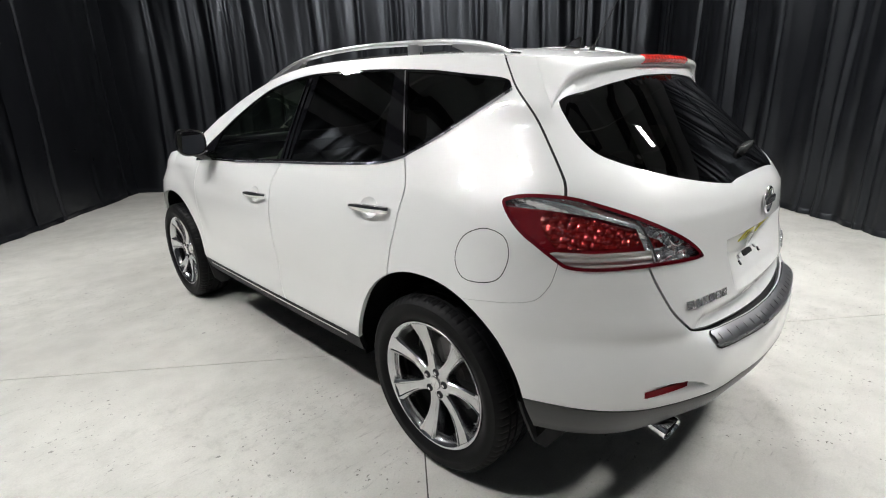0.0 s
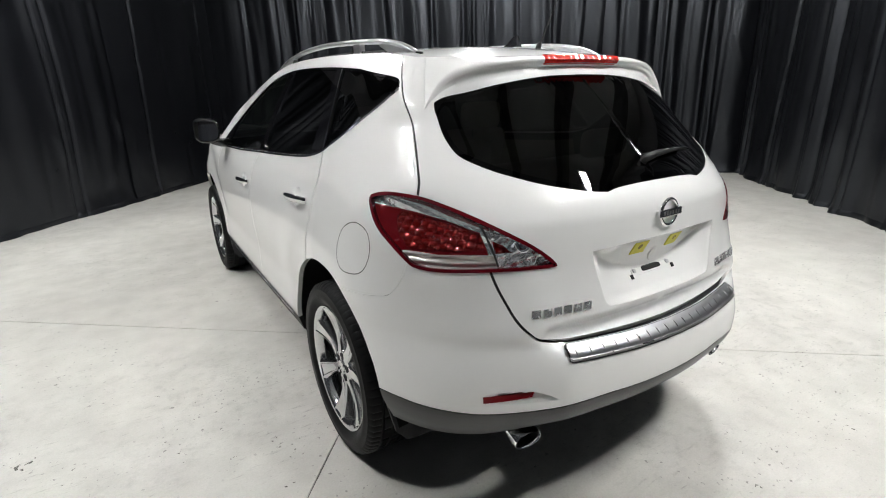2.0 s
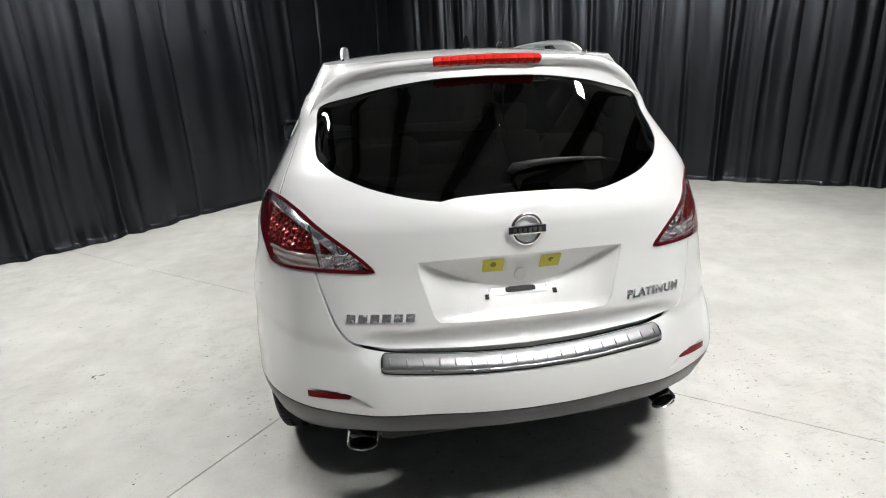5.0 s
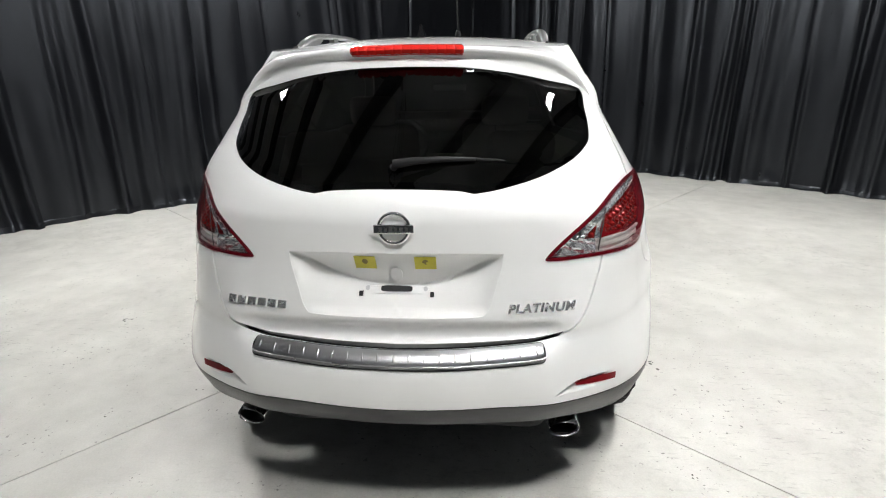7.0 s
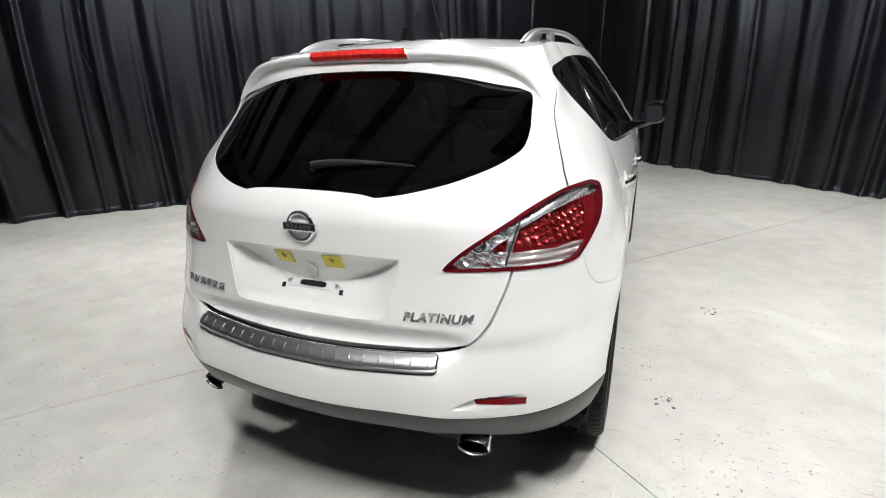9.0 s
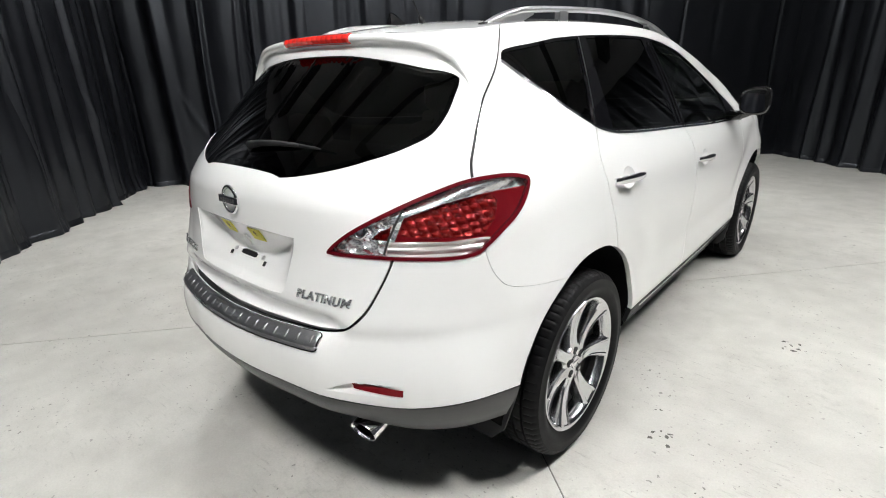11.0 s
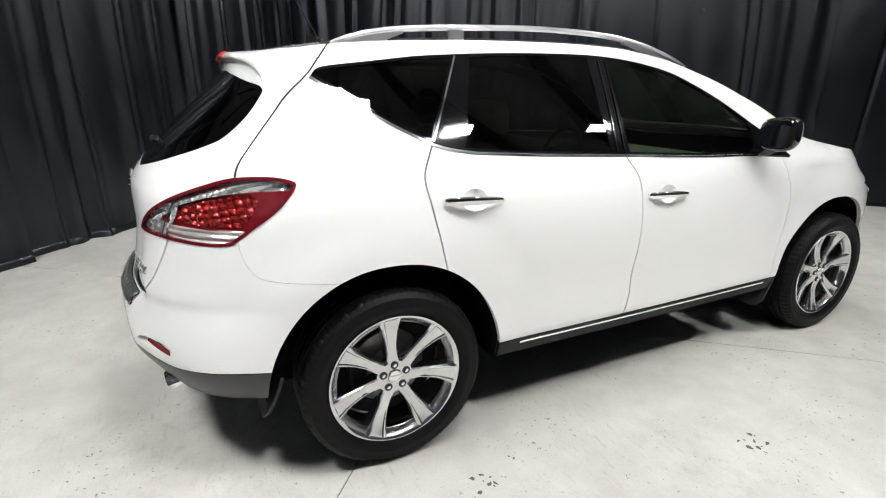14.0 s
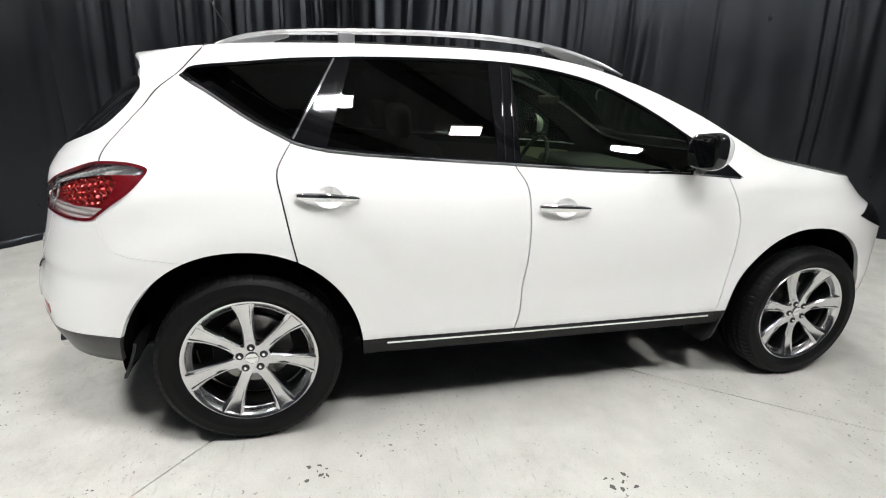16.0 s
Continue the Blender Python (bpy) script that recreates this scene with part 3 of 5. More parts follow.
def raised(v, f, offset=0.0, sides=(1,), lip=0.0):
    """The plane triangles laid on the skin, with a turned-in lip at the edge: verts, faces and normals."""
    v, f = compact(v, f)
    p, n = skin(v[:, 0], v[:, 1]), outward(v[:, 0], v[:, 1])
    if callable(offset):
        lay = lambda w: skin(w[:, 0], w[:, 1]) + outward(w[:, 0], w[:, 1]) * offset(w)[:, None]
        p, e = lay(v), 0.003
        n = np.cross(lay(v + (e, 0)) - lay(v - (e, 0)), lay(v + (0, e)) - lay(v - (0, e)))
        n /= np.linalg.norm(n, axis=1, keepdims=True)
    else:
        p = p + n * offset
    seam = v[:, 0] < -UL + 1e-4
    if seam.any():
        p[seam, 0] = 0
        n[seam, 0] = 0
        n /= np.linalg.norm(n, axis=1, keepdims=True)
    tri = p[f]
    flip = (np.cross(tri[:, 1] - tri[:, 0], tri[:, 2] - tri[:, 0]) * n[f].mean(1)).sum(1) < 0
    f = np.where(flip[:, None], f[:, ::-1], f)
    P, F, N = [], [], []
    base = 0
    count = {}
    for t in f:
        for a, b in ((t[0], t[1]), (t[1], t[2]), (t[2], t[0])):
            count[(a, b)] = 1
    border = [(a, b) for a, b in count if (b, a) not in count]
    for s in sides:
        q, m = p.copy(), n.copy()
        q[:, 0] *= s
        m[:, 0] *= s
        P.append(q), N.append(m)
        F += [tuple(base + t) if s > 0 else tuple(base + t[::-1]) for t in f]
        base += len(q)
        if lip:
            for a, b in border:
                if seam[a] and seam[b]:
                    continue
                quad = np.array([q[a], q[b], q[b] - m[b] * lip, q[a] - m[a] * lip])
                w = np.cross(quad[3] - quad[0], quad[1] - quad[0]) * s
                w /= np.linalg.norm(w) + 1e-9
                P.append(quad), N.append(np.array([w] * 4))
                F.append((base + 3, base + 2, base + 1, base) if s > 0 else (base, base + 1, base + 2, base + 3))
                base += 4
    return np.concatenate(P), F, np.concatenate(N)


def panel(name, v, f, mat, parent, label="", offset=0.0, sides=(1,), lip=0.0):
    p, t, n = raised(v, f, offset, sides, lip)
    return part(name, (p.tolist(), t), mat, parent, label, True, n.tolist())


def u_of(y, z):
    """Where along the outline the skin at height z reaches y."""
    us = np.linspace(-UL, SIDE + UL, 1600)
    return float(np.interp(y, plan(us, np.full_like(us, z))[1], us))


car = new("car")
tagged(car, "white five-door crossover car with chrome wheels, parked on the concrete floor", "car")

# outlines on the skin, as (u, height)
WINDOWS = flow([(-0.586, 1.49), (-0.548, 1.522), (-0.3, 1.545), (0, 1.567), (0.233, 1.583), (0.48, 1.593), (0.75, 1.597), (0.95, 1.592), (1.15, 1.571), (1.35, 1.53), (1.52, 1.466), (1.68, 1.386), (1.82, 1.302), (1.965, 1.212), (2.09, 1.113), (1.75, 1.137), (1.4, 1.149), (0.94, 1.174), (0.48, 1.198), (0.2, 1.217), (0.09, 1.232), (0.01, 1.252), (-0.055, 1.278), (-0.18, 1.327), (-0.4, 1.418)], 5, True, (0, 14))
REAR_GLASS_EDGE = flow([(-1.7, 1.521), (-1.44, 1.518), (-1.13, 1.496), (-0.933, 1.470), (-0.822, 1.456), (-0.787, 1.444), (-0.780, 1.42), (-0.788, 1.391), (-0.805, 1.347), (-0.836, 1.304), (-0.868, 1.277),
                        (-0.922, 1.255), (-0.985, 1.235), (-1.056, 1.217), (-1.132, 1.199), (-1.22, 1.183), (-1.32, 1.169), (-1.398, 1.162), (-1.46, 1.170), (-1.57, 1.174), (-1.7, 1.175)], 5, False, (17,))
TAIL = flow([(-1.172, 0.971), (-1.125, 1.009), (-1.05, 1.051), (-0.937, 1.098), (-0.811, 1.141), (-0.711, 1.166), (-0.601, 1.17), (-0.528, 1.157), (-0.509, 1.14), (-0.532, 1.1), (-0.575, 1.058), (-0.635, 1.015), (-0.697, 0.97), (-0.73, 0.953), (-0.8, 0.949), (-0.92, 0.955), (-1.05, 0.96), (-1.155, 0.962)], 5, True, ())


def arch(centre, radius, low):
    a = np.linspace(-0.35, math.pi + 0.35, 48)
    radii = radius + 0.016 * ease(-np.cos(a), -0.1, 0.6)
    return np.array([(u_of(centre + r * math.cos(t), 0.388 + r * math.sin(t)), 0.388 + r * math.sin(t)) for t, r in zip(a, radii)] + [(u_of(centre - radius * 0.9, low), low - 0.05), (u_of(centre + radius * 0.9, low), low - 0.05)])


ARCHES = [arch(0.0, 0.458, 0.2), arch(2.79, 0.468, 0.2)]
RIM_U = np.linspace(-UL, SIDE + UL, 180)
RIM_Z = rim_z(RIM_U)
LOW = curve((-1.7, 0.455), (-1.4, 0.457), (-1.2, 0.452), (-1.1, 0.434), (-1.0, 0.413), (-0.9, 0.408), (-0.746, 0.408), (-0.55, 0.40), (-0.4, 0.375), (0.2, 0.358), (2.2, 0.358), (3.0, 0.3), (4.2, 0.28))
MIDS = np.linspace(0.03, 0.97, 40)
OUTLINE = np.concatenate([np.stack([RIM_U, RIM_Z], 1), np.stack([np.full(40, SIDE + UL), RIM_Z[-1] + (0.28 - RIM_Z[-1]) * MIDS], 1),
                          np.stack([RIM_U[::-1], LOW(RIM_U[::-1])], 1), np.stack([np.full(40, -UL), 0.455 + (RIM_Z[0] - 0.455) * MIDS], 1)])
VALANCE = flow([(-1.7, 0.529), (-1.5, 0.532), (-1.35, 0.534), (-1.22, 0.531), (-1.12, 0.521), (-1.0, 0.513), (-0.88, 0.517), (-0.76, 0.521), (-0.66, 0.521), (-0.42, 0.51)], 5)
SEAMS = [
    flow([(-0.53, 1.66), (-0.58, 1.549), (-0.606, 1.488), (-0.664, 1.389), (-0.695, 1.296), (-0.71, 1.224), (-0.71, 1.194), (-0.70, 1.151)], 5),
    flow([(-0.957, 0.968), (-0.998, 0.872), (-1.034, 0.806), (-1.085, 0.757), (-1.131, 0.737), (-1.2, 0.7245), (-1.3, 0.721), (-1.5, 0.7165), (-1.72, 0.714)], 5),
    flow([(-0.70, 0.975), (-0.697, 0.951), (-0.681, 0.907), (-0.654, 0.871), (-0.625, 0.848), (-0.572, 0.836), (-0.471, 0.825), (-0.395, 0.814), (-0.2, 0.795)], 5),
    VALANCE,
    flow([(0.005, 1.262), (-0.045, 1.184), (-0.061, 1.13), (-0.045, 1.04), (-0.013, 0.88), (0.01, 0.77)], 5),
    flow([(0.90, 1.19), (0.925, 1.148), (0.966, 1.077), (0.979, 0.95), (0.979, 0.776), (0.966, 0.644), (0.963, 0.523), (0.937, 0.41)], 5),
    flow([(2.0, 1.135), (2.02, 1.078), (2.062, 0.97), (2.09, 0.82), (2.08, 0.651), (2.045, 0.41)], 5),
    np.array([(u, 0.430) for u in np.linspace(0.2, 2.2, 30)]),
]
FUEL = flow([(-0.458, 1.056), (-0.531, 1.038), (-0.551, 0.978), (-0.527, 0.911), (-0.474, 0.884), (-0.394, 0.886), (-0.361, 0.947), (-0.383, 1.018)], 6, True)
GAPS = [ribbon(s, 0.0014 if i == 2 else 0.010 if i == 0 else 0.0082 if i == 1 else 0.0064 if i != 3 and i != 7 else 0.005) for i, s in enumerate(SEAMS)]
GRIPS = [(0.134, 1.048), (1.143, 0.991)]
CUPS = [np.array([(u + 0.055 * math.cos(t), z + 0.042 * math.sin(t)) for t in np.linspace(0, 2 * math.pi, 28, endpoint=False)]) for u, z in GRIPS]
PLATE = flow([(-1.72, 0.997), (-1.5, 0.998), (-1.315, 0.993), (-1.327, 0.946), (-1.347, 0.893), (-1.367, 0.835), (-1.385, 0.813), (-1.41, 0.807), (-1.55, 0.803), (-1.72, 0.802)], 6, False, (2,))
SCOOP = flow([(-0.948, 0.588), (-1.03, 0.591), (-1.10, 0.589), (-1.175, 0.556), (-1.10, 0.552), (-1.03, 0.549), (-0.950, 0.546)], 6, True, (0, 3, 6))
HOLES = [WINDOWS, np.concatenate([REAR_GLASS_EDGE, [(-1.72, 1.177), (-1.72, 1.525)]]), TAIL, PLATE]
SV, SF = fill(OUTLINE, [*HOLES, *ARCHES, *GAPS, *CUPS, SCOOP], 0.028)


def pieces(v, f):
    """The separate pieces of a net of triangles."""
    root = list(range(len(v)))

    def find(i):
        while root[i] != i:
            root[i] = root[root[i]]
            i = root[i]
        return i
    for a, b, c in f:
        root[find(a)] = find(b)
        root[find(b)] = find(c)
    r = np.array([find(t[0]) for t in f])
    return [f[r == k] for k in np.unique(r)]


NAMED = {(-1.5, 1.06): "tailgate", (-1.0, 0.62): "rear_bumper", (-1.3, 0.495): "rear_valance", (-0.3, 1.16): "quarter_panel", (0.5, 0.7): "rear_door", (1.5, 0.7): "front_door",
         (1.2, 0.38): "side_sill", (2.6, 0.95): "front_wing"}
for f in pieces(SV, SF):
    c = SV[f].mean(1)
    best = min(NAMED, key=lambda k: np.min(np.hypot(c[:, 0] - k[0], c[:, 1] - k[1])))
    if len(f) < 8 or np.min(np.hypot(c[:, 0] - best[0], c[:, 1] - best[1])) > 0.06:
        continue
    name = NAMED[best]
    if SV[f][..., 0].min() < -UL + 1e-3:
        panel(name, SV, f, GREY_PLASTIC if name == "rear_valance" else PAINT, car, "grey plastic lower edge of the bumper" if name == "rear_valance" else "", 0, (1, -1), 0.02)
    else:
        for s in (1, -1):
            panel(name, SV, f, BLACK_PLASTIC if name == "side_sill" else PAINT, car, "black plastic sill" if name == "side_sill" else "", 0, (s,), 0.02)


for s in (1, -1):
    line = SEAMS[0][(SEAMS[0][:, 1] < 1.60) & (SEAMS[0][:, 1] > 1.16)]
    panel("tailgate_seal", *fill(ribbon(line, 0.011), [], 0.02), BLACK_PLASTIC, car, "black rubber seal beside the tailgate", -0.0025, (s,))


# roof with the bonnet, windscreen and the near-black shell that gives the seams their shade
edge = skin(RIM_U, RIM_Z)
ring = np.concatenate([edge[:, :2], (edge[:, :2] * (-1, 1))[::-1][1:-1]])
BONNET_Y, SCREEN_Y = 2.47, 1.36


def screen_edge(k):
    half = [(ROOFX(SCREEN_Y) * k, SCREEN_Y - 0.02)] + [((ROOFX(y) - 0.035) * k, y) for y in np.linspace(SCREEN_Y + 0.08, 2.34, 10)] + [(0.5 * k, BONNET_Y), (0.25 * k, BONNET_Y + 0.05)]
    return half


SCREEN = np.array([(0, SCREEN_Y - 0.07)] + screen_edge(1) + [(0, BONNET_Y + 0.06)] + screen_edge(-1)[::-1])
seam_front = ribbon([(-0.9, 2.40), (-0.5, 2.56), (0, 2.63), (0.5, 2.56), (0.9, 2.40)], 0.006)
TV, TF = fill(ring, [SCREEN, seam_front], 0.04)
tz = top_z(TV[:, 0], TV[:, 1])
for f in pieces(TV, TF):
    v, t = compact(np.column_stack([TV, tz]), f)
    if len(t) < 10:
        continue
    part("bonnet" if v[:, 1].mean() > 2.6 else "roof", (v.tolist(), [tuple(q) for q in t]), PAINT, car, smooth=True)
gv, gf = fill(SCREEN, [], 0.05)
part("windscreen", ([(x, y, float(top_z(x, y)) - 0.004) for x, y in gv], [tuple(t) for t in gf]), DOOR_GLASS, car, "clear green-tinted windscreen", smooth=True)
hv, hf = fill(ring * 0.94 + np.array([0, 0.03]), [], 0.08)
LINER = material("grey cloth headliner", (0.16, 0.155, 0.14), 0.95, bump=0.2, scale=300, vary=0.05)
hv, hf = compact(hv, hf[hv[hf].mean(1)[:, 1] < SCREEN_Y])
part("headliner", ([(x, y, float(top_z(x, y)) - 0.045) for x, y in hv], [tuple(t) for t in hf]), LINER, car, smooth=True)
IV, IF = fill(OUTLINE, [WINDOWS, HOLES[1], *ARCHES], 0.06)
INNER_SINK = lambda v: -0.024 - 0.07 * (v[:, 0] < -1.2) * (v[:, 1] > 0.76) * (v[:, 1] < 1.06)
panel("gap_shell", IV, IF, GAP, car, "near-black shell that stands in for the shade in the panel gaps", INNER_SINK, (1, -1))

# wheel wells and underside
for y, r in ((0.0, 0.462), (2.79, 0.472)):
    for s in (1, -1):
        a = np.linspace(-0.12, math.pi + 0.12, 40)
        verts, faces = [], []
        for t in a:
            q = r + 0.016 * float(ease(-math.cos(t), -0.1, 0.6))
            wy, wz = y + q * math.cos(t), 0.388 + q * math.sin(t)
            rim_x = float(plan(u_of(wy, wz), wz)[0]) - 0.006
            for x in (0.55, 0.70, min(0.86, rim_x - 0.02), min(0.905, rim_x)):
                verts.append((s * x, wy, wz))
        for i in range(len(a) - 1):
            for k in range(3):
                faces.append((i * 4 + k, i * 4 + k + 1, i * 4 + k + 5, i * 4 + k + 4))
        back = len(verts)
        verts.append((s * 0.55, y, 0.388))
        faces += [(back, (i + 1) * 4, i * 4) for i in range(len(a) - 1)]
        part("wheel_well", (verts, faces), UNDERSIDE, car, smooth=True)
part("underbody", box_bm(-0.54, 0.54, -0.46, 3.45, 0.25, 0.36, 0.03), UNDERSIDE, car, "dark underside")
for s in (1, -1):
    part("floor_pan", box_bm(min(s * 0.53, s * 0.84), max(s * 0.53, s * 0.84), 0.50, 2.29, 0.345, 0.375, 0.01), UNDERSIDE, car)
# unseen floor added to stop lamp light falling through the rear window
bu = np.linspace(-UL, -0.72, 20)
bx, by = plan(bu, np.full(20, 0.46))
half_floor = [(max(0.0, x - 0.05), min(y + 0.05, -0.476)) for x, y in zip(bx, by)] + [(0.62, -0.475)]
floor_ring = [(-x, y) for x, y in half_floor[:0:-1]] + half_floor
nf = len(floor_ring)
part("boot_light_stop", ([(x, y, z) for z in (0.458, 0.49) for x, y in floor_ring], [tuple(range(nf)), tuple(range(2 * nf - 1, nf - 1, -1))] + [(i, (i + 1) % nf, nf + (i + 1) % nf, nf + i) for i in range(nf)]), UNDERSIDE, car)
# unseen muffler, made larger and near black to darken the space under the bumper
part("muffler_block", box_bm(-0.50, 0.50, -0.70, -0.40, 0.27, 0.44, 0.06, 3), material("near-black block", (0.012, 0.012, 0.011), 0.8, 0.0, vary=0.2, vary_scale=10), car, "near-black block, oversized to deepen the shade under the bumper")

# tailgate glass, side windows
def sheet_terms(x, z):
    x, z = np.abs(x), z - 1.34
    return np.stack([np.ones_like(x), z, x ** 2, x ** 4], -1)


rim_pts = skin(REAR_GLASS_EDGE[:, 0], REAR_GLASS_EDGE[:, 1])
SWELL = 0.3
SHEET = np.linalg.lstsq(sheet_terms(rim_pts[:, 0], rim_pts[:, 2]), rim_pts[:, 1] - SWELL * (rim_pts[:, 2] - 1.34) ** 2, rcond=None)[0]


def rear_sheet():
    """The rear window: a gently bowed sheet that meets the bodywork all round."""
    v, f = fill(HOLES[1][:-2], [], 0.018)
    v, f = compact(v, f)
    p = skin(v[:, 0], v[:, 1])
    away = np.min(np.hypot(p[:, None, 0] - rim_pts[None, :, 0], p[:, None, 2] - rim_pts[None, :, 2]), axis=1)
    k = ease(away, 0.0, 0.035)
    p[:, 1] = p[:, 1] * (1 - k) + (sheet_terms(p[:, 0], p[:, 2]) @ SHEET + SWELL * (p[:, 2] - 1.34) ** 2) * k + 0.003
    p[v[:, 0] < -UL + 1e-4, 0] = 0
    bm = bmesh.new()
    for s in (1, -1):
        vs = [bm.verts.new((q[0] * s, q[1], q[2])) for q in p]
        for t in f:
            bm.faces.new([vs[i] for i in t])
    bmesh.ops.remove_doubles(bm, verts=bm.verts[:], dist=1e-4)
    bmesh.ops.recalc_face_normals(bm, faces=bm.faces[:])
    return bm


part("tailgate_window", rear_sheet(), DARK_GLASS, car, "privacy-tinted rear window", smooth=True)


def shrink(loop, d):
    """A closed line moved inwards by d."""
    loop = np.array(loop)
    t = np.roll(loop, -1, 0) - np.roll(loop, 1, 0)
    t /= np.linalg.norm(t, axis=1, keepdims=True) + 1e-12
    n = np.stack([-t[:, 1], t[:, 0]], 1)
    area = (loop[:, 0] * np.roll(loop[:, 1], -1) - np.roll(loop[:, 0], -1) * loop[:, 1]).sum()
    return loop + n * d * np.sign(area)


band = shrink(np.concatenate([REAR_GLASS_EDGE, [(-1.9, 1.177), (-1.9, 1.525)]]), 0.022)
band = band[(band[:, 0] > -1.7)]
band = np.concatenate([[(-1.7, band[0][1])], band, [(-1.7, band[-1][1])]])
frit = np.concatenate([REAR_GLASS_EDGE, band[::-1]])
panel("window_border", *fill(frit, [], 0.03), BLACK_GLOSS, car, "black printed border of the rear window", -0.008, (1, -1))

# splits of the side windows: quarter pane, rear door pane, front door pane
def cut(loop, keep):
    """The part of a closed line on one side of a slanted line u = a + b * (z - 1.21)."""
    a, b, side = keep
    out = []
    n = len(loop)
    for i in range(n):
        p, q = loop[i], loop[(i + 1) % n]
        fp, fq = (p[0] - a - b * (p[1] - 1.21)) * side, (q[0] - a - b * (q[1] - 1.21)) * side
        if fp >= 0:
            out.append(p)
        if (fp >= 0) != (fq >= 0):
            out.append(p + (q - p) * fp / (fp - fq))
    return np.array(out)


frame_in = shrink(WINDOWS, 0.011)
Q_PANE = cut(frame_in, (-0.034, 0.55, -1))
R_PANE = cut(cut(frame_in, (0.125, 0.33, 1)), (0.840, 0.0, -1))
F_PANE = cut(cut(frame_in, (0.944, 0.02, 1)), (1.83, -0.25, -1))
PILLAR_TRIM = material("black pillar gloss", (0.004, 0.004, 0.005), 0.05, 0, 0, 0.3)
for s in (1, -1):
    panel("window_frame", *fill(WINDOWS, [Q_PANE, R_PANE, F_PANE], 0.03), PILLAR_TRIM, car, "gloss black window frame and pillars", -0.002, (s,), 0.012)
    panel("quarter_window", *fill(Q_PANE, [], 0.04), DARK_GLASS, car, "privacy-tinted pane", -0.005, (s,))
    panel("rear_door_window", *fill(R_PANE, [], 0.04), DARK_GLASS, car, "privacy-tinted pane", -0.005, (s,))
    panel("front_door_window", *fill(F_PANE, [], 0.04), DOOR_GLASS, car, "green-tinted pane", -0.005, (s,))
    line = np.array([(-0.022 + 0.55 * (z - 1.21), z) for z in np.linspace(1.262, 1.572, 16)])
    panel("pillar_strip", *fill(ribbon(line, 0.007), [], 0.02), CHROME, car, "thin chrome strip", 0.002, (s,), 0.005)
    # strips added at the door frame seams to catch upright glints
    for k in (0.872, 0.914):
        line = np.array([(k + 0.08 * (z - 1.21), z) for z in np.linspace(1.19, 1.572, 14)])
        panel("pillar_glint_strip", *fill(ribbon(line, 0.006), [], 0.02), BLACK_GLOSS, car, "raised black door seal", 0.003, (s,), 0.006)
    low = flow([(2.07, 1.110), (1.75, 1.131), (1.4, 1.143), (0.94, 1.168), (0.48, 1.192), (0.2, 1.211), (0.09, 1.226), (0.01, 1.246), (-0.055, 1.272), (-0.18, 1.321), (-0.40, 1.412), (-0.585, 1.484)], 6)
    panel("waist_trim", *fill(ribbon(low, 0.009), [], 0.02), CHROME, car, "thin chrome strip under the windows", 0.003, (s,), 0.006)
    line = np.array([(u, 0.412) for u in np.linspace(0.36, 2.01, 30)])
    panel("sill_strip", *fill(ribbon(line, 0.010), [], 0.02), CHROME, car, "narrow chrome strip on the sill", 0.006, (s,), 0.008)

# spoiler over the rear window
SU = np.concatenate([np.linspace(-UL, -1.0, 22), np.linspace(-0.98, -0.735, 20)])
LIP_Z = curve((-1.7, 1.572), (-1.3, 1.567), (-1.05, 1.553), (-0.904, 1.530), (-0.815, 1.495), (-0.784, 1.470), (-0.762, 1.448), (-0.735, 1.415))
LIP_D = curve((-1.7, 0.062), (-1.3, 0.066), (-1.05, 0.066), (-0.904, 0.060), (-0.815, 0.044), (-0.782, 0.029), (-0.757, 0.012), (-0.735, 0.0))
LIP_H = curve((-1.7, 0.013), (-1.05, 0.014), (-0.87, 0.020), (-0.805, 0.018), (-0.768, 0.010), (-0.735, 0.001))
GLASS_Z = curve((-1.7, 1.518), (-1.44, 1.515), (-1.13, 1.493), (-0.933, 1.467), (-0.822, 1.452), (-0.785, 1.439), (-0.73, 1.40))
RIM_AT = lambda u: float(np.interp(u, RIM_U, RIM_Z))


def spoiler_row(u):
    """From the roof over the lip and under it to the window's upper edge."""
    n = outward(np.array(u), np.array(float(LIP_Z(u))))
    h = np.array([n[0], n[1], 0]) / math.hypot(n[0], n[1])
    lip = skin(np.array(u), LIP_Z(u)) + h * float(LIP_D(u))
    roof = skin(np.array(u), np.array(RIM_AT(u) - 0.002)) + np.array([0, 0, 0.001])
    glass = skin(np.array(u), GLASS_Z(u)) + outward(np.array(u), GLASS_Z(u)) * 0.001
    e = np.array([0, 0, float(LIP_H(u))])
    up, dn = lip + e, lip - e
    r = 0.016 * float(LIP_D(u)) / 0.06
    nose = [lip - h * r * (1 - math.cos(a)) + e * math.sin(a) for a in (1.35, 0.9, 0.45, 0.0, -0.45, -0.9, -1.35)]
    hollow = h * 0.006 * float(LIP_D(u)) / 0.06
    return [roof, roof * 0.66 + up * 0.34 + e * 0.3 - h * r * 0.3, roof * 0.3 + up * 0.7 + e * 0.22 - h * r * 0.6, *nose, dn * 0.72 + glass * 0.28 - h * r * 0.8 - hollow * 0.7, dn * 0.36 + glass * 0.64 - hollow, glass]


rows = [spoiler_row(u) for u in SU]
rows = [[p * (-1, 1, 1) for p in r] for r in rows[:0:-1]] + rows
k = len(rows[0])
verts = [tuple(p) for r in rows for p in r]
faces = [(i * k + j, i * k + j + 1, (i + 1) * k + j + 1, (i + 1) * k + j) for i in range(len(rows) - 1) for j in range(k - 1)]
sp = bmesh.new()
vs = [sp.verts.new(v) for v in verts]
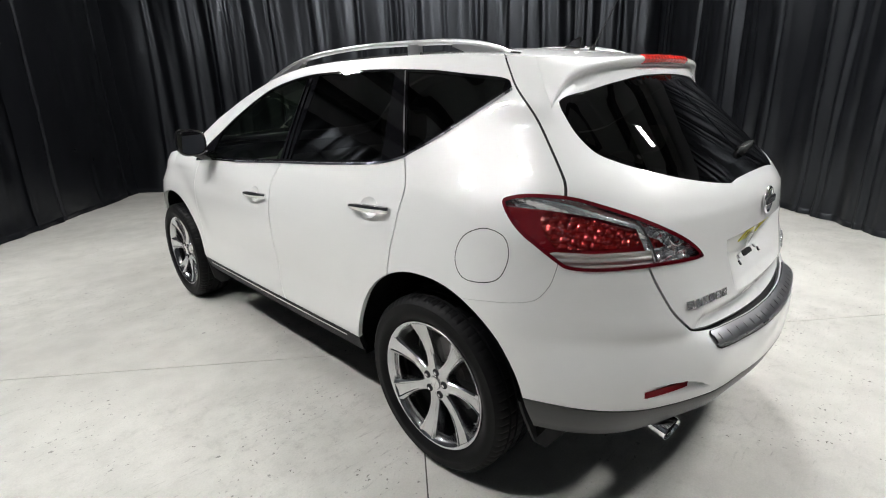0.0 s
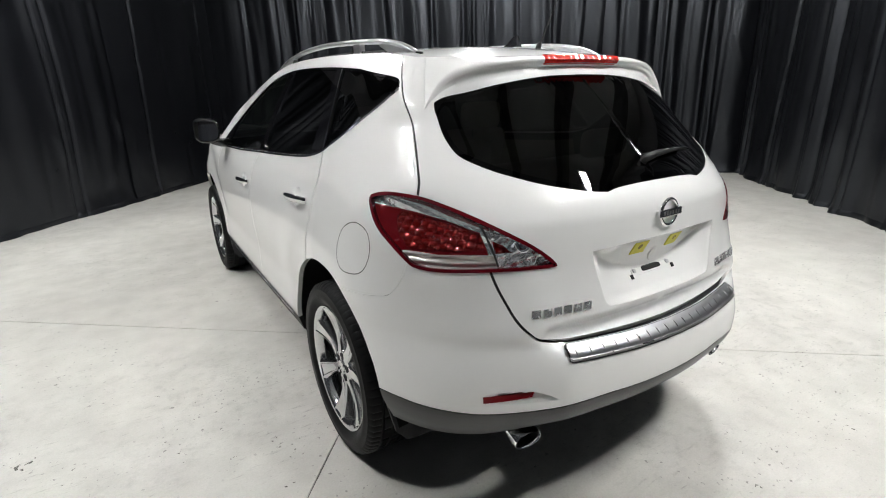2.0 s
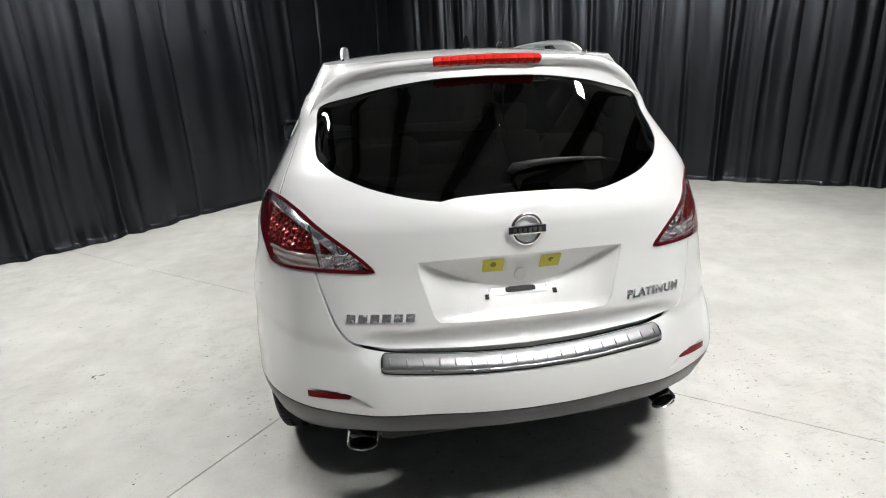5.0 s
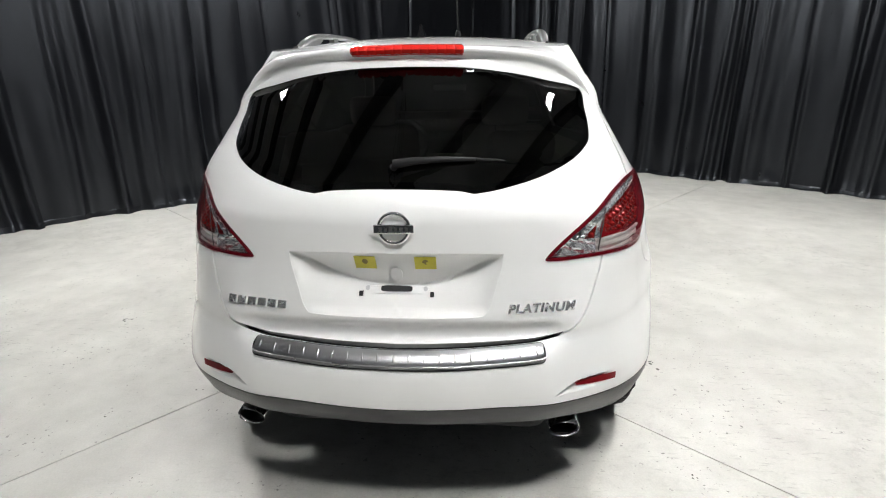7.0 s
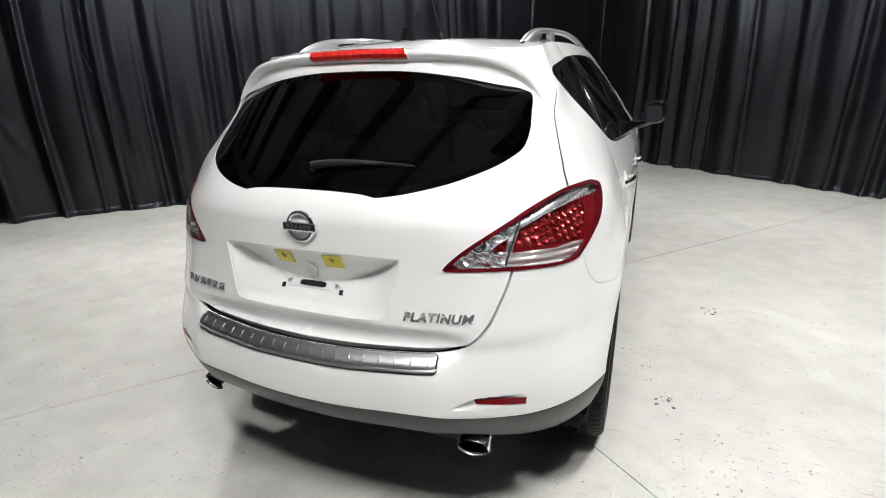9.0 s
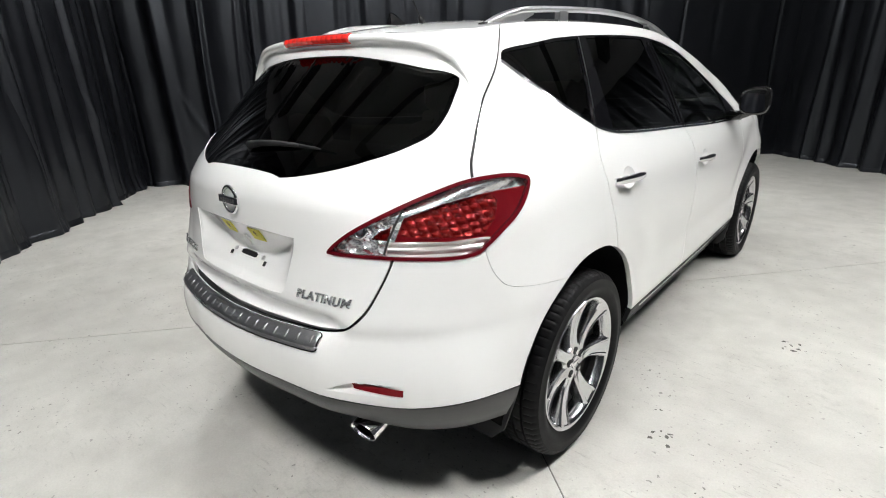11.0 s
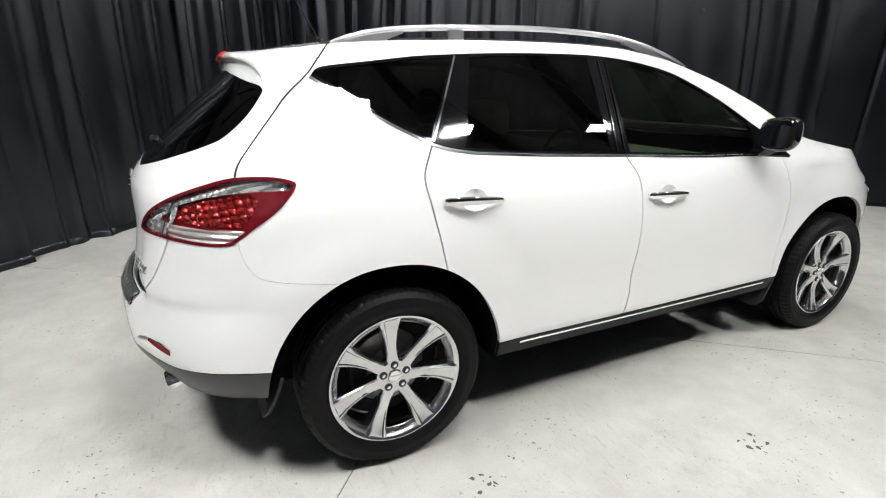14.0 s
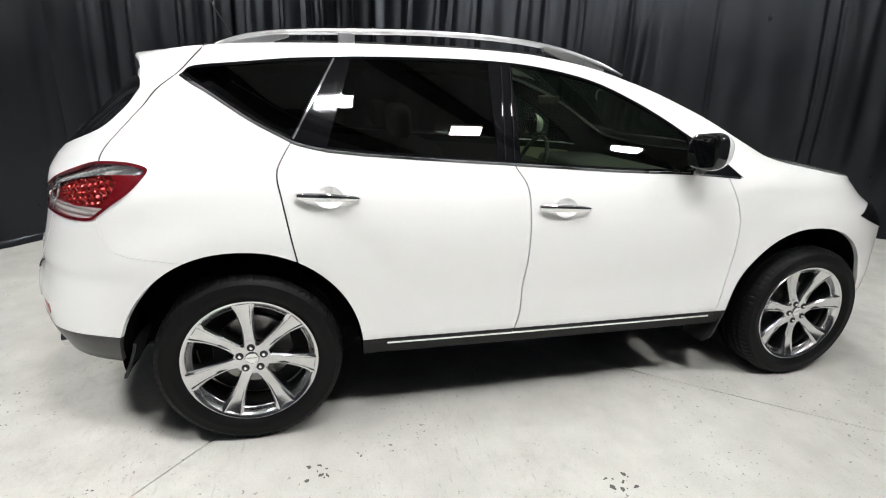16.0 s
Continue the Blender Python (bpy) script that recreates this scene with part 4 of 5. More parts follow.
for f in faces:
    try:
        sp.faces.new([vs[i] for i in f])
    except ValueError:
        pass
bmesh.ops.recalc_face_normals(sp, faces=sp.faces[:])
spoiler = part("spoiler", sp, PAINT, car, "white roof spoiler", smooth=True)
spoiler.data.set_sharp_from_angle(angle=radians(55))
verts, faces = [], []
CELLS = 13
half = np.linspace(0, 1, CELLS * 4 + 1)
for i, t in enumerate(half):
    x = -0.19 + 0.38 * t
    us = np.linspace(-UL, -1.2, 200)
    u = float(np.interp(abs(x), plan(us, LIP_Z(us))[0], us))
    r = spoiler_row(u)
    s = 1 if x > 0 else -1
    r = [p * (s, 1, 1) for p in r]
    for p in r:
        p[0] = x
    end = min(1.0, min(t, 1 - t) / 0.02) ** 0.5
    puff = 0.004 * abs(math.sin(math.pi * t * CELLS)) ** 0.6
    mid = r[6]
    prof_l = [r[2] * 0.25 + r[3] * 0.75 + np.array([0, 0.004, 0.004]), r[3] + np.array([0, -0.001, 0.005]), r[4] + np.array([0, -0.004 - puff * 0.6, 0.004]), mid + np.array([0, -0.005 - puff, 0]), r[8] + np.array([0, -0.004 - puff * 0.6, -0.002]), r[9] + np.array([0, -0.001, -0.002]), r[10] * 0.6 + r[9] * 0.4 + np.array([0, 0.004, 0.0])]
    verts += [tuple(mid + (p - mid) * (0.55 + 0.45 * end)) for p in prof_l]
for i in range(len(half) - 1):
    for j in range(6):
        faces.append((i * 7 + j, i * 7 + j + 1, i * 7 + j + 8, i * 7 + j + 7))
faces += [tuple(range(7)), tuple(range(len(verts) - 1, len(verts) - 8, -1))]
part("high_brake_lamp", (verts, faces), BRIGHT_RED, car, "long red brake lamp in the spoiler's edge", smooth=False)

# headlamps
for s in (1, -1):
    loop = flow([(2.95, 0.905), (3.2, 0.945), (3.5, 0.93), (3.75, 0.87), (3.7, 0.78), (3.35, 0.79), (3.1, 0.85)], 5, True, (0,))
    panel("headlamp", *fill(loop, [], 0.04), BLACK_GLOSS, car, "dark glossy headlamp", 0.004, (s,), 0.02)

# ---- wheels ----
X0 = 0.791
prof = [(0.262, -0.085), (0.268, -0.095), (0.30, -0.113), (0.335, -0.115), (0.358, -0.108), (0.364, -0.098)]
grooves = (-0.062, -0.022, 0.022, 0.062)
for g in grooves:
    prof += [(0.3705, g - 0.006), (0.363, g - 0.004), (0.363, g + 0.004), (0.3705, g + 0.006)]
prof += [(0.365, 0.096), (0.355, 0.107), (0.345, 0.1125), (0.343, 0.1145), (0.335, 0.1150), (0.315, 0.1155), (0.312, 0.1165), (0.30, 0.1150), (0.285, 0.108), (0.276, 0.100), (0.268, 0.095), (0.262, 0.085)]


def tyre():
    steps, n = 360, len(prof)
    verts, faces = lathe([(r, X0 + h) for r, h in prof], steps)
    out = []
    for i, (x, y, z) in enumerate(verts):
        r, h = prof[i % n]
        step = i // n
        if 0.354 < r and abs(h) > 0.066 and step % 5 == 0:
            k = (r - 0.0035) / r
            y, z = y * k, z * k
        elif r > 0.3695 and abs(h) < 0.07 and step % 10 == (0 if h > 0 else 5):
            k = (r - 0.003) / r
            y, z = y * k, z * k
        out.append((x, y, z))
    return out, faces


def spoke_mesh():
    """One flared spoke, its middle line along +z."""
    rs = [0.045, 0.060, 0.080, 0.105, 0.135, 0.165, 0.195, 0.220, 0.240, 0.256]
    hw = [0.0310, 0.0270, 0.0240, 0.0228, 0.0240, 0.0274, 0.0322, 0.0380, 0.0438, 0.0490]
    fx = [0.8655, 0.8655, 0.8630, 0.8600, 0.8610, 0.8650, 0.8710, 0.8780, 0.8850, 0.8905]
    verts, faces = [], []
    for r, w, x in zip(rs, hw, fx):
        out = min(1.0, max(0.0, (r - 0.07) / 0.1))
        dip = 0.0035 * out
        for dy, dx in ((-w * 1.16, -0.050), (-w * 1.10, -0.020), (-w, -0.0065), (-w * 0.80, -0.0005), (-w * 0.66, 0.0), (-w * 0.54, -dip), (0, -dip * 1.5), (w * 0.54, -dip), (w * 0.66, 0.0), (w * 0.80, -0.0005), (w, -0.0065), (w * 1.10, -0.020), (w * 1.16, -0.050)):
            verts.append((x + dx, dy, r))
    n = 13
    for i in range(len(rs) - 1):
        for j in range(n - 1):
            faces.append((i * n + j, (i + 1) * n + j, (i + 1) * n + j + 1, i * n + j + 1))
        faces.append((i * n + n - 1, (i + 1) * n + n - 1, (i + 1) * n, i * n))
    faces += [tuple(range(n)), tuple(range(len(verts) - 1, len(verts) - n - 1, -1))]
    bm = bmesh.new()
    vs = [bm.verts.new(v) for v in verts]
    for f in faces:
        bm.faces.new([vs[i] for i in f])
    bmesh.ops.recalc_face_normals(bm, faces=bm.faces[:])
    return bm


def smooth_by_angle(ob, degrees):
    me = ob.data
    me.polygons.foreach_set("use_smooth", [True] * len(me.polygons))
    me.set_sharp_from_angle(angle=radians(degrees))


DISC = material("brake disc steel", (0.25, 0.245, 0.24), 0.35, 1.0, vary=0.2, vary_scale=30)
wheel = part("wheel", lathe([(0.262, 0.715), (0.246, 0.72), (0.236, 0.76), (0.240, 0.84), (0.246, 0.872), (0.252, 0.884), (0.262, 0.893), (0.268, 0.8945), (0.2705, 0.891), (0.270, 0.884), (0.262, 0.878)], 96), RIM, car,
             "polished seven-spoke alloy wheel with black tyre")
smooth_by_angle(wheel, 35)
t = part("tyre", tyre(), RUBBER, wheel, "black rubber tyre")
smooth_by_angle(t, 32)
sm = part("spoke", spoke_mesh(), RIM, wheel)
smooth_by_angle(sm, 28)
sm.matrix_local = pose(0, 0, 0, 4, 0, 0)
for i in range(1, 7):
    o = new("spoke", sm.data)
    o.parent = wheel
    o.matrix_local = pose(0, 0, 0, 4 + i * 360 / 7, 0, 0)
hubp = part("hub", lathe([(0.0, 0.862), (0.028, 0.862), (0.030, 0.864), (0.040, 0.8655), (0.066, 0.8645), (0.073, 0.861), (0.078, 0.852), (0.080, 0.82)], 64), RIM, wheel)
ringp = part("rim_ring", lathe([(0.243, 0.845), (0.236, 0.858), (0.2325, 0.864), (0.231, 0.862), (0.2325, 0.85), (0.236, 0.83)], 96), RIM, wheel)
smooth_by_angle(ringp, 35)
smooth_by_angle(hubp, 30)
cap = part("hub_cap", lathe([(0.0, 0.868), (0.020, 0.8685), (0.021, 0.870), (0.0255, 0.870), (0.0275, 0.866), (0.028, 0.86)], 40), CHROME, wheel, "chrome centre cap")
smooth_by_angle(cap, 30)
part("emblem_bar", box_bm(0.867, 0.8705, -0.024, 0.024, -0.0045, 0.0045, 0.001, 1), CHROME, wheel)
nutm = None
for i in range(5):
    a = 2 * math.pi * (i + 0.27) / 5
    y, z = 0.050 * math.cos(a), 0.050 * math.sin(a)
    if nutm is None:
        # flat dark disc on the hub, painted shade instead of a real recess
        nutm = part("lug_shade", lathe([(0.0, 0.8675), (0.0150, 0.8675), (0.0160, 0.8672), (0.0165, 0.8640)], 24), GAP, wheel, "dark disc for the shaded recess of a wheel nut")
        nut2 = part("lug_nut", lathe([(0.0, 0.8735), (0.0055, 0.873), (0.0085, 0.871), (0.009, 0.862)], 6), CHROME, wheel, "chrome wheel nut")
        nutm.matrix_local = nut2.matrix_local = pose(0, y, z)
    else:
        for m in (nutm, nut2):
            o = new(m.name.split(".")[0], m.data)
            o.parent = wheel
            o.matrix_local = pose(0, y, z)
part("brake_disc", lathe([(0.06, 0.80), (0.075, 0.795), (0.078, 0.775), (0.155, 0.775), (0.158, 0.768), (0.155, 0.752), (0.06, 0.752)], 64), DISC, wheel, "worn steel brake disc")
part("caliper", box_bm(0.74, 0.80, -0.165, -0.09, -0.06, 0.09, 0.015, 2), BLACK_PLASTIC, wheel)
# dark disc closes the wheel, in place of the shade behind the spokes
part("dark_back", lathe([(0.0, 0.735), (0.235, 0.735), (0.238, 0.725)], 48), GAP, wheel, "dark disc for the shade inside the wheel")
wheel.matrix_local = pose(0, 0, HUB)
for at in (pose(0, 0, HUB, 63, 0, 180), pose(0, AXLES[1], HUB, 20, 0, 0), pose(0, AXLES[1], HUB, 31, 0, 180)):
    copy_thing(wheel, at)

def loose(name, v, f, mat, offset, sides=(1, -1), label="", angle=40, parent=None):
    p, t, n = raised(v, f, offset, sides)
    bm = bmesh.new()
    vs = [bm.verts.new(q) for q in p]
    for q in t:
        bm.faces.new([vs[i] for i in q])
    bmesh.ops.remove_doubles(bm, verts=bm.verts[:], dist=1e-5)
    ob = part(name, bm, mat, parent or car, label)
    smooth_by_angle(ob, angle)
    return ob


# ---- tail lamps ----
LENS_EDGE = shrink(TAIL, 0.0105)
ZONES = {"red_cluster": [(-0.938, 1.026), (-0.915, 1.068), (-0.80, 1.098), (-0.70, 1.115), (-0.645, 1.121), (-0.628, 1.10), (-0.655, 1.05), (-0.69, 1.012), (-0.80, 1.010), (-0.90, 1.017)],
         "inner_red": [(-1.022, 1.014), (-0.99, 1.036), (-0.957, 1.048), (-0.972, 1.010)],
         "outer_red": [(-0.952, 1.006), (-0.94, 1.03), (-0.915, 1.072), (-0.80, 1.103), (-0.70, 1.119), (-0.62, 1.127), (-0.40, 1.135), (-0.40, 0.99), (-0.63, 0.99), (-0.69, 1.002), (-0.80, 1.0)],
         "turn_lamp": [(-0.972, 1.006), (-0.90, 1.010), (-0.80, 1.003), (-0.655, 1.002), (-0.68, 0.93), (-0.99, 0.94)]}
CHROME_RELIEF = material("faceted lamp reflector", (0.78, 0.78, 0.80), 0.16, 0.75, 0.0, vary=0.3, vary_scale=60)
TURN_RELIEF = material("pale fluted reflector", (0.70, 0.66, 0.64), 0.2, 0.55, 0.0, vary=0.2, vary_scale=50)
RED_RELIEF = material("red lamp cells", (0.26, 0.006, 0.006), 0.18, 0.55, 0.1, vary=0.6, vary_scale=45)
OUTER_RED = material("deep red reflector", (0.20, 0.005, 0.010), 0.25, 0.2, 0.3, vary=0.25, vary_scale=30)
SPLIT = flow([(-0.86, 1.165), (-0.905, 1.10), (-0.932, 1.068), (-0.965, 1.015), (-0.995, 0.945)], 5)
LV, LF = fill(LENS_EDGE, [], 0.0055, [np.array(z) for z in ZONES.values()])
LC = LV[LF].mean(1)
free = np.ones(len(LF), bool)


def facets(v):
    band = ease(v[:, 0], -0.98, -0.93)
    return -0.018 + 0.012 * (1 - band) * np.abs(np.sin(v[:, 0] * 62)) * np.abs(np.sin(v[:, 1] * 100 + v[:, 0] * 30)) + 0.012 * band * (0.5 + 0.5 * np.cos((v[:, 1] - 0.27 * v[:, 0]) * 95)) + 0.002 * np.abs(np.sin(v[:, 0] * 140))


def cells(v):
    return -0.018 + 0.010 * np.abs(np.sin((v[:, 0] + 0.30 * v[:, 1]) * 105)) * np.abs(np.sin((v[:, 1] - 0.16 * v[:, 0]) * 135))


def flutes(v):
    return -0.016 + 0.006 * np.abs(np.sin((v[:, 1] + 0.03 * v[:, 0]) * 150))


def even(v):
    return np.full(len(v), -0.013)


RELIEFS = {"red_cluster": (RED_RELIEF, cells), "inner_red": (RED_RELIEF, cells), "outer_red": (OUTER_RED, even), "turn_lamp": (TURN_RELIEF, flutes)}
for s in (1, -1):
    lampo = panel("tail_lamp", *fill(TAIL, [LENS_EDGE], 0.012), RED_LENS, car, "red tail lamp with clear inner lenses", 0.003, (s,), 0.025)
    panel("lamp_base", *fill(TAIL, [], 0.03), RED_LENS, lampo, "", -0.0215, (s,))
    # strip on top of the lens, its dark colour gives the split's shade
    panel("lens_gap", *fill(ribbon(SPLIT[inside(LENS_EDGE, SPLIT)], 0.0058), [], 0.02), GAP, lampo, "thin dark gap between the two halves", 0.0056, (s,))
    free[:] = True
    for name, poly in ZONES.items():
        m = inside(np.array(poly), LC) & free
        free &= ~m
        loose(name, LV, LF[m], *RELIEFS[name], (s,), "", 20, lampo)
    loose("reflector", LV, LF[free], CHROME_RELIEF, facets, (s,), "silver faceted reflector", 20, lampo)
    panel("lens", *fill(LENS_EDGE, [ribbon(SPLIT, 0.004)], 0.02), CLEAR_LENS, lampo, "clear outer lens", 0.004, (s,), 0.004)
    p, n = skin(np.array(-1.055), np.array(1.034)), outward(np.array(-1.055), np.array(1.034))
    n[0] *= s
    p[0] *= s
    c = p - n * 0.010
    q = Vector(n).to_track_quat("X", "Z").to_matrix().to_4x4()
    b = part("bulb_ring", lathe([(0.008, -0.002), (0.012, 0.006), (0.019, 0.009), (0.024, 0.006), (0.026, -0.006)], 24), CHROME, lampo, "round bulb reflector", smooth=True)
    b.matrix_local = Matrix.Translation(c) @ q
    b = part("bulb", lathe([(0.0, 0.006), (0.004, 0.005), (0.007, 0.001), (0.007, -0.004)], 16), material("bulb glass", (0.25, 0.25, 0.3), 0.05, 0.5), lampo, smooth=True)
    b.matrix_local = Matrix.Translation(c) @ q

# ---- tailgate: plate recess, badge, words, wiper ----
def recess(v):
    u, z = v[:, 0], v[:, 1]
    x = np.abs(plan(u, z)[0])
    edge_x = np.interp(z, (0.803, 0.83, 0.995), (0.25, 0.282, 0.321))
    k = np.clip(1 - (x / edge_x) ** 6, 0, 1)
    turn = 0.991 - 0.101 * np.clip(1 - (x / 0.32) ** 2, 0, 1)
    low = np.clip((z - 0.803) / (turn - 0.803), 0, 1)
    high = np.clip((0.998 - z) / (0.998 - turn), 0, 1)
    d = np.where(z < turn, 0.010 * ease(z, 0.803, 0.823) + 0.052 * low, 0.062 * high ** 0.8)
    return -0.0015 - d * k


crest = np.array([(u, 0.991 - 0.101 * max(0, 1 - (float(plan(u, 0.96)[0]) / 0.32) ** 2)) for u in np.linspace(-1.695, -1.36, 24)])
PL = PLATE[(PLATE[:, 0] > -1.699)]
PL = np.concatenate([[(-1.7, PL[0][1])], PL, [(-1.7, PL[-1][1])], [(-1.7, z) for z in np.linspace(0.83, 0.98, 12)]])
loose("plate_recess", *fill(PL, [], 0.011, [ribbon(crest, 0.002)]), PAINT, recess, label="hollow for a number plate", angle=50)


def on_gate(x, z, lift=0.0, sink=True):
    """A place on the tailgate at a given x and height, with its outward normal."""
    us = np.linspace(-UL, -0.9, 500)
    u = float(np.interp(abs(x), plan(us, np.full_like(us, z))[0], us))
    n = outward(np.array(u), np.array(z))
    p = skin(np.array(u), np.array(z)) + n * (lift + (float(recess(np.array([[u, z]]))[0]) if sink else 0))
    s = -1 if x < 0 else 1
    return Vector((p[0] * s, p[1], p[2])), Vector((n[0] * s, n[1], n[2]))


def plate_bit(name, pts, mat, label="", lift=0.003, thick=0.003):
    """A flat bit that lies on the tailgate: its outline as (x, height)."""
    bm = bmesh.new()
    top = [bm.verts.new(on_gate(x, z, lift)[0]) for x, z in pts]
    low = [bm.verts.new(on_gate(x, z, lift - thick - 0.004)[0]) for x, z in pts]
    bm.faces.new(top)
    bm.faces.new(low[::-1])
    for i in range(len(pts)):
        j = (i + 1) % len(pts)
        bm.faces.new((top[i], low[i], low[j], top[j]))
    bmesh.ops.recalc_face_normals(bm, faces=bm.faces[:])
    return part(name, bm, mat, car, label)


def disc_pts(x, z, r, rz=None, n=20, p=2.0):
    rz = rz or r
    return [(x + r * math.copysign(abs(math.cos(t)) ** (2 / p), math.cos(t)), z + rz * math.copysign(abs(math.sin(t)) ** (2 / p), math.sin(t))) for t in np.linspace(0, 2 * math.pi, n, endpoint=False)]


YELLOW = material("yellow sticker", (0.62, 0.55, 0.05), 0.5, vary=0.08, vary_scale=30)
WHITE_TRIM = material("white trim", (0.72, 0.72, 0.71), 0.4, vary=0.03)
for s in (-1, 1):
    x0, x1 = (0.060, 0.124) if s > 0 else (-0.122, -0.058)
    plate_bit("sticker", [(x0, 0.941), (x1, 0.941), (x1, 0.983), (x0, 0.983)], YELLOW, "yellow paper sticker", 0.004, 0.001)
    plate_bit("sticker_mark", disc_pts((x0 + x1) / 2, 0.965, 0.009), material("dull olive print", (0.22, 0.17, 0.03), 0.6), "small dark print on the sticker", 0.006, 0.001)
    plate_bit("plate_screw", disc_pts(s * 0.090, 0.882, 0.0068), STEEL, "steel screw", 0.008)
    plate_bit("plate_clip", [(s * 0.110 - 0.006, 0.858), (s * 0.110 + 0.006, 0.858), (s * 0.110 + 0.006, 0.872), (s * 0.110 - 0.006, 0.872)], BLACK_PLASTIC, "small black clip", 0.004)
plate_bit("plate_backing", disc_pts(0.0, 0.8765, 0.103, 0.0115, 36, 7), PAINT, "raised white backing behind the slot", 0.003)
plate_bit("plate_slot", disc_pts(0.0, 0.8805, 0.049, 0.0078, 28, 6), BLACK_PLASTIC, "black slot between the plate screws", 0.008)
plate_bit("plug", disc_pts(0.0, 0.925, 0.0205, 0.0205, 28), WHITE_TRIM, "round white plug", 0.006)

DULL_MARK = material("dull dark metal", (0.11, 0.11, 0.115), 0.4, 0.6, vary=0.3, vary_scale=90)
SATIN_CHROME = material("satin chrome letters", (0.62, 0.62, 0.63), 0.26, 0.78, 0, 0.5, 0.05, 200, 0.25, 70)
# badge: a ring with a bar across
c, n = on_gate(0, 1.073, 0.004, False)
m = Matrix.Translation(c) @ n.to_track_quat("Z", "Y").to_matrix().to_4x4()
prof_ring = [(0.0432 + 0.0068 * math.cos(t), 0.006 * math.sin(t)) for t in np.linspace(0, 2 * math.pi, 12, endpoint=False)]
b = part("badge_ring", lathe(prof_ring, 48, "z", True), CHROME, car, "chrome ring of the badge", smooth=True)
b.matrix_local = m
b = part("badge_bar", box_bm(-0.058, 0.058, -0.0135, 0.0135, -0.003, 0.011, 0.004, 3), CHROME, car, "chrome bar across the badge")
b.matrix_local = m
for i in range(6):
    x = -0.0375 + i * 0.015
    b = part("badge_mark", box_bm(x - 0.0042, x + 0.0042, -0.006, 0.006, 0.0105, 0.0118, 0.0004, 1), DULL_MARK, car)
    b.matrix_local = m


def bend(ob_mesh, x0, z0, lift):
    """Lays flat shapes in x and y on the tailgate."""
    for v in ob_mesh.vertices:
        p, nn = on_gate(x0 + v.co.x, z0 + v.co.y, lift + v.co.z, False)
        v.co = p


def letters(body, size, width):
    cu = bpy.data.curves.new("word", "FONT")
    cu.body, cu.size, cu.extrude, cu.bevel_depth = body, size, 0.0018, 0.0009
    cu.offset = 0.0007
    cu.space_character = 1.12
    ob = new("word", cu)
    bpy.context.view_layer.update()
    me = bpy.data.meshes.new_from_object(ob.evaluated_get(bpy.context.evaluated_depsgraph_get()))
    bpy.data.objects.remove(ob)
    bm = bmesh.new()
    bm.from_mesh(me)
    bmesh.ops.subdivide_edges(bm, edges=[e for e in bm.edges if e.calc_length() > 0.01], cuts=2)
    bm.to_mesh(me)
    bm.free()
    span = max(v.co.x for v in me.vertices) - min(v.co.x for v in me.vertices)
    for v in me.vertices:
        v.co.x *= width / span
        v.co.x += 0.18 * v.co.y
    return me


me = letters("PLATINUM", 0.036, 0.198)
bend(me, 0.336, 0.815, 0.0025)
me.materials.append(SATIN_CHROME)
w = new("word_platinum", me)
w.parent = car
w["label"] = "raised chrome letters"
# the model name: plain slanted chrome blocks
for i in range(6):
    q = box_bm(0, 0.027, 0, 0.025, -0.002, 0.003, 0.0014, 2)
    me = bpy.data.meshes.new("name_block")
    q.to_mesh(me)
    q.free()
    for v in me.vertices:
        v.co.x += i * 0.0352 + 0.18 * v.co.y
    bend(me, -0.543, 0.815, 0.0025)
    me.materials.append(SATIN_CHROME)
    w = new("name_block", me)
    w.parent = car
    w["label"] = "plain slanted chrome block"

# wiper
arm = part("wiper_arm", tube([(-0.006, -0.739, 1.222), (0.0, -0.753, 1.241), (0.06, -0.749, 1.250), (0.14, -0.739, 1.253), (0.235, -0.722, 1.251)], [0.016, 0.0145, 0.011, 0.009, 0.005], 10), BLACK_PLASTIC, car, "black rear wiper", smooth=True)
part("wiper_blade", tube([(0.0, -0.735, 1.247), (0.1, -0.732, 1.252), (0.2, -0.719, 1.250), (0.3, -0.702, 1.243), (0.372, -0.682, 1.231)], [0.006, 0.008, 0.008, 0.006, 0.003], 8), RUBBER, arm, "thin rubber blade", smooth=True)
part("wiper_cap", tube([(-0.008, -0.70, 1.207), (-0.006, -0.748, 1.224)], [0.024, 0.017], 14), BLACK_PLASTIC, arm, smooth=True)

# step pad on the bumper: a pressed sheet with a rolled rear edge and rounded ends
PAD_END, PAD_ROUND = -1.192, 0.014
PAD_U = np.concatenate([np.linspace(-UL, PAD_END - PAD_ROUND, 34), PAD_END - PAD_ROUND * (1 - np.sin(np.linspace(0.2, math.pi / 2, 7)))])
PAD_TOP = curve((-1.75, 0.7065), (-1.5, 0.709), (-1.3, 0.7135), (-1.15, 0.717))
PAD_LOW = curve((-1.75, 0.6665), (-1.5, 0.668), (-1.3, 0.671), (-1.15, 0.675))


def on_bumper(u, z, lift):
    return skin(np.array(u), np.array(z)) + outward(np.array(u), np.array(z)) * lift


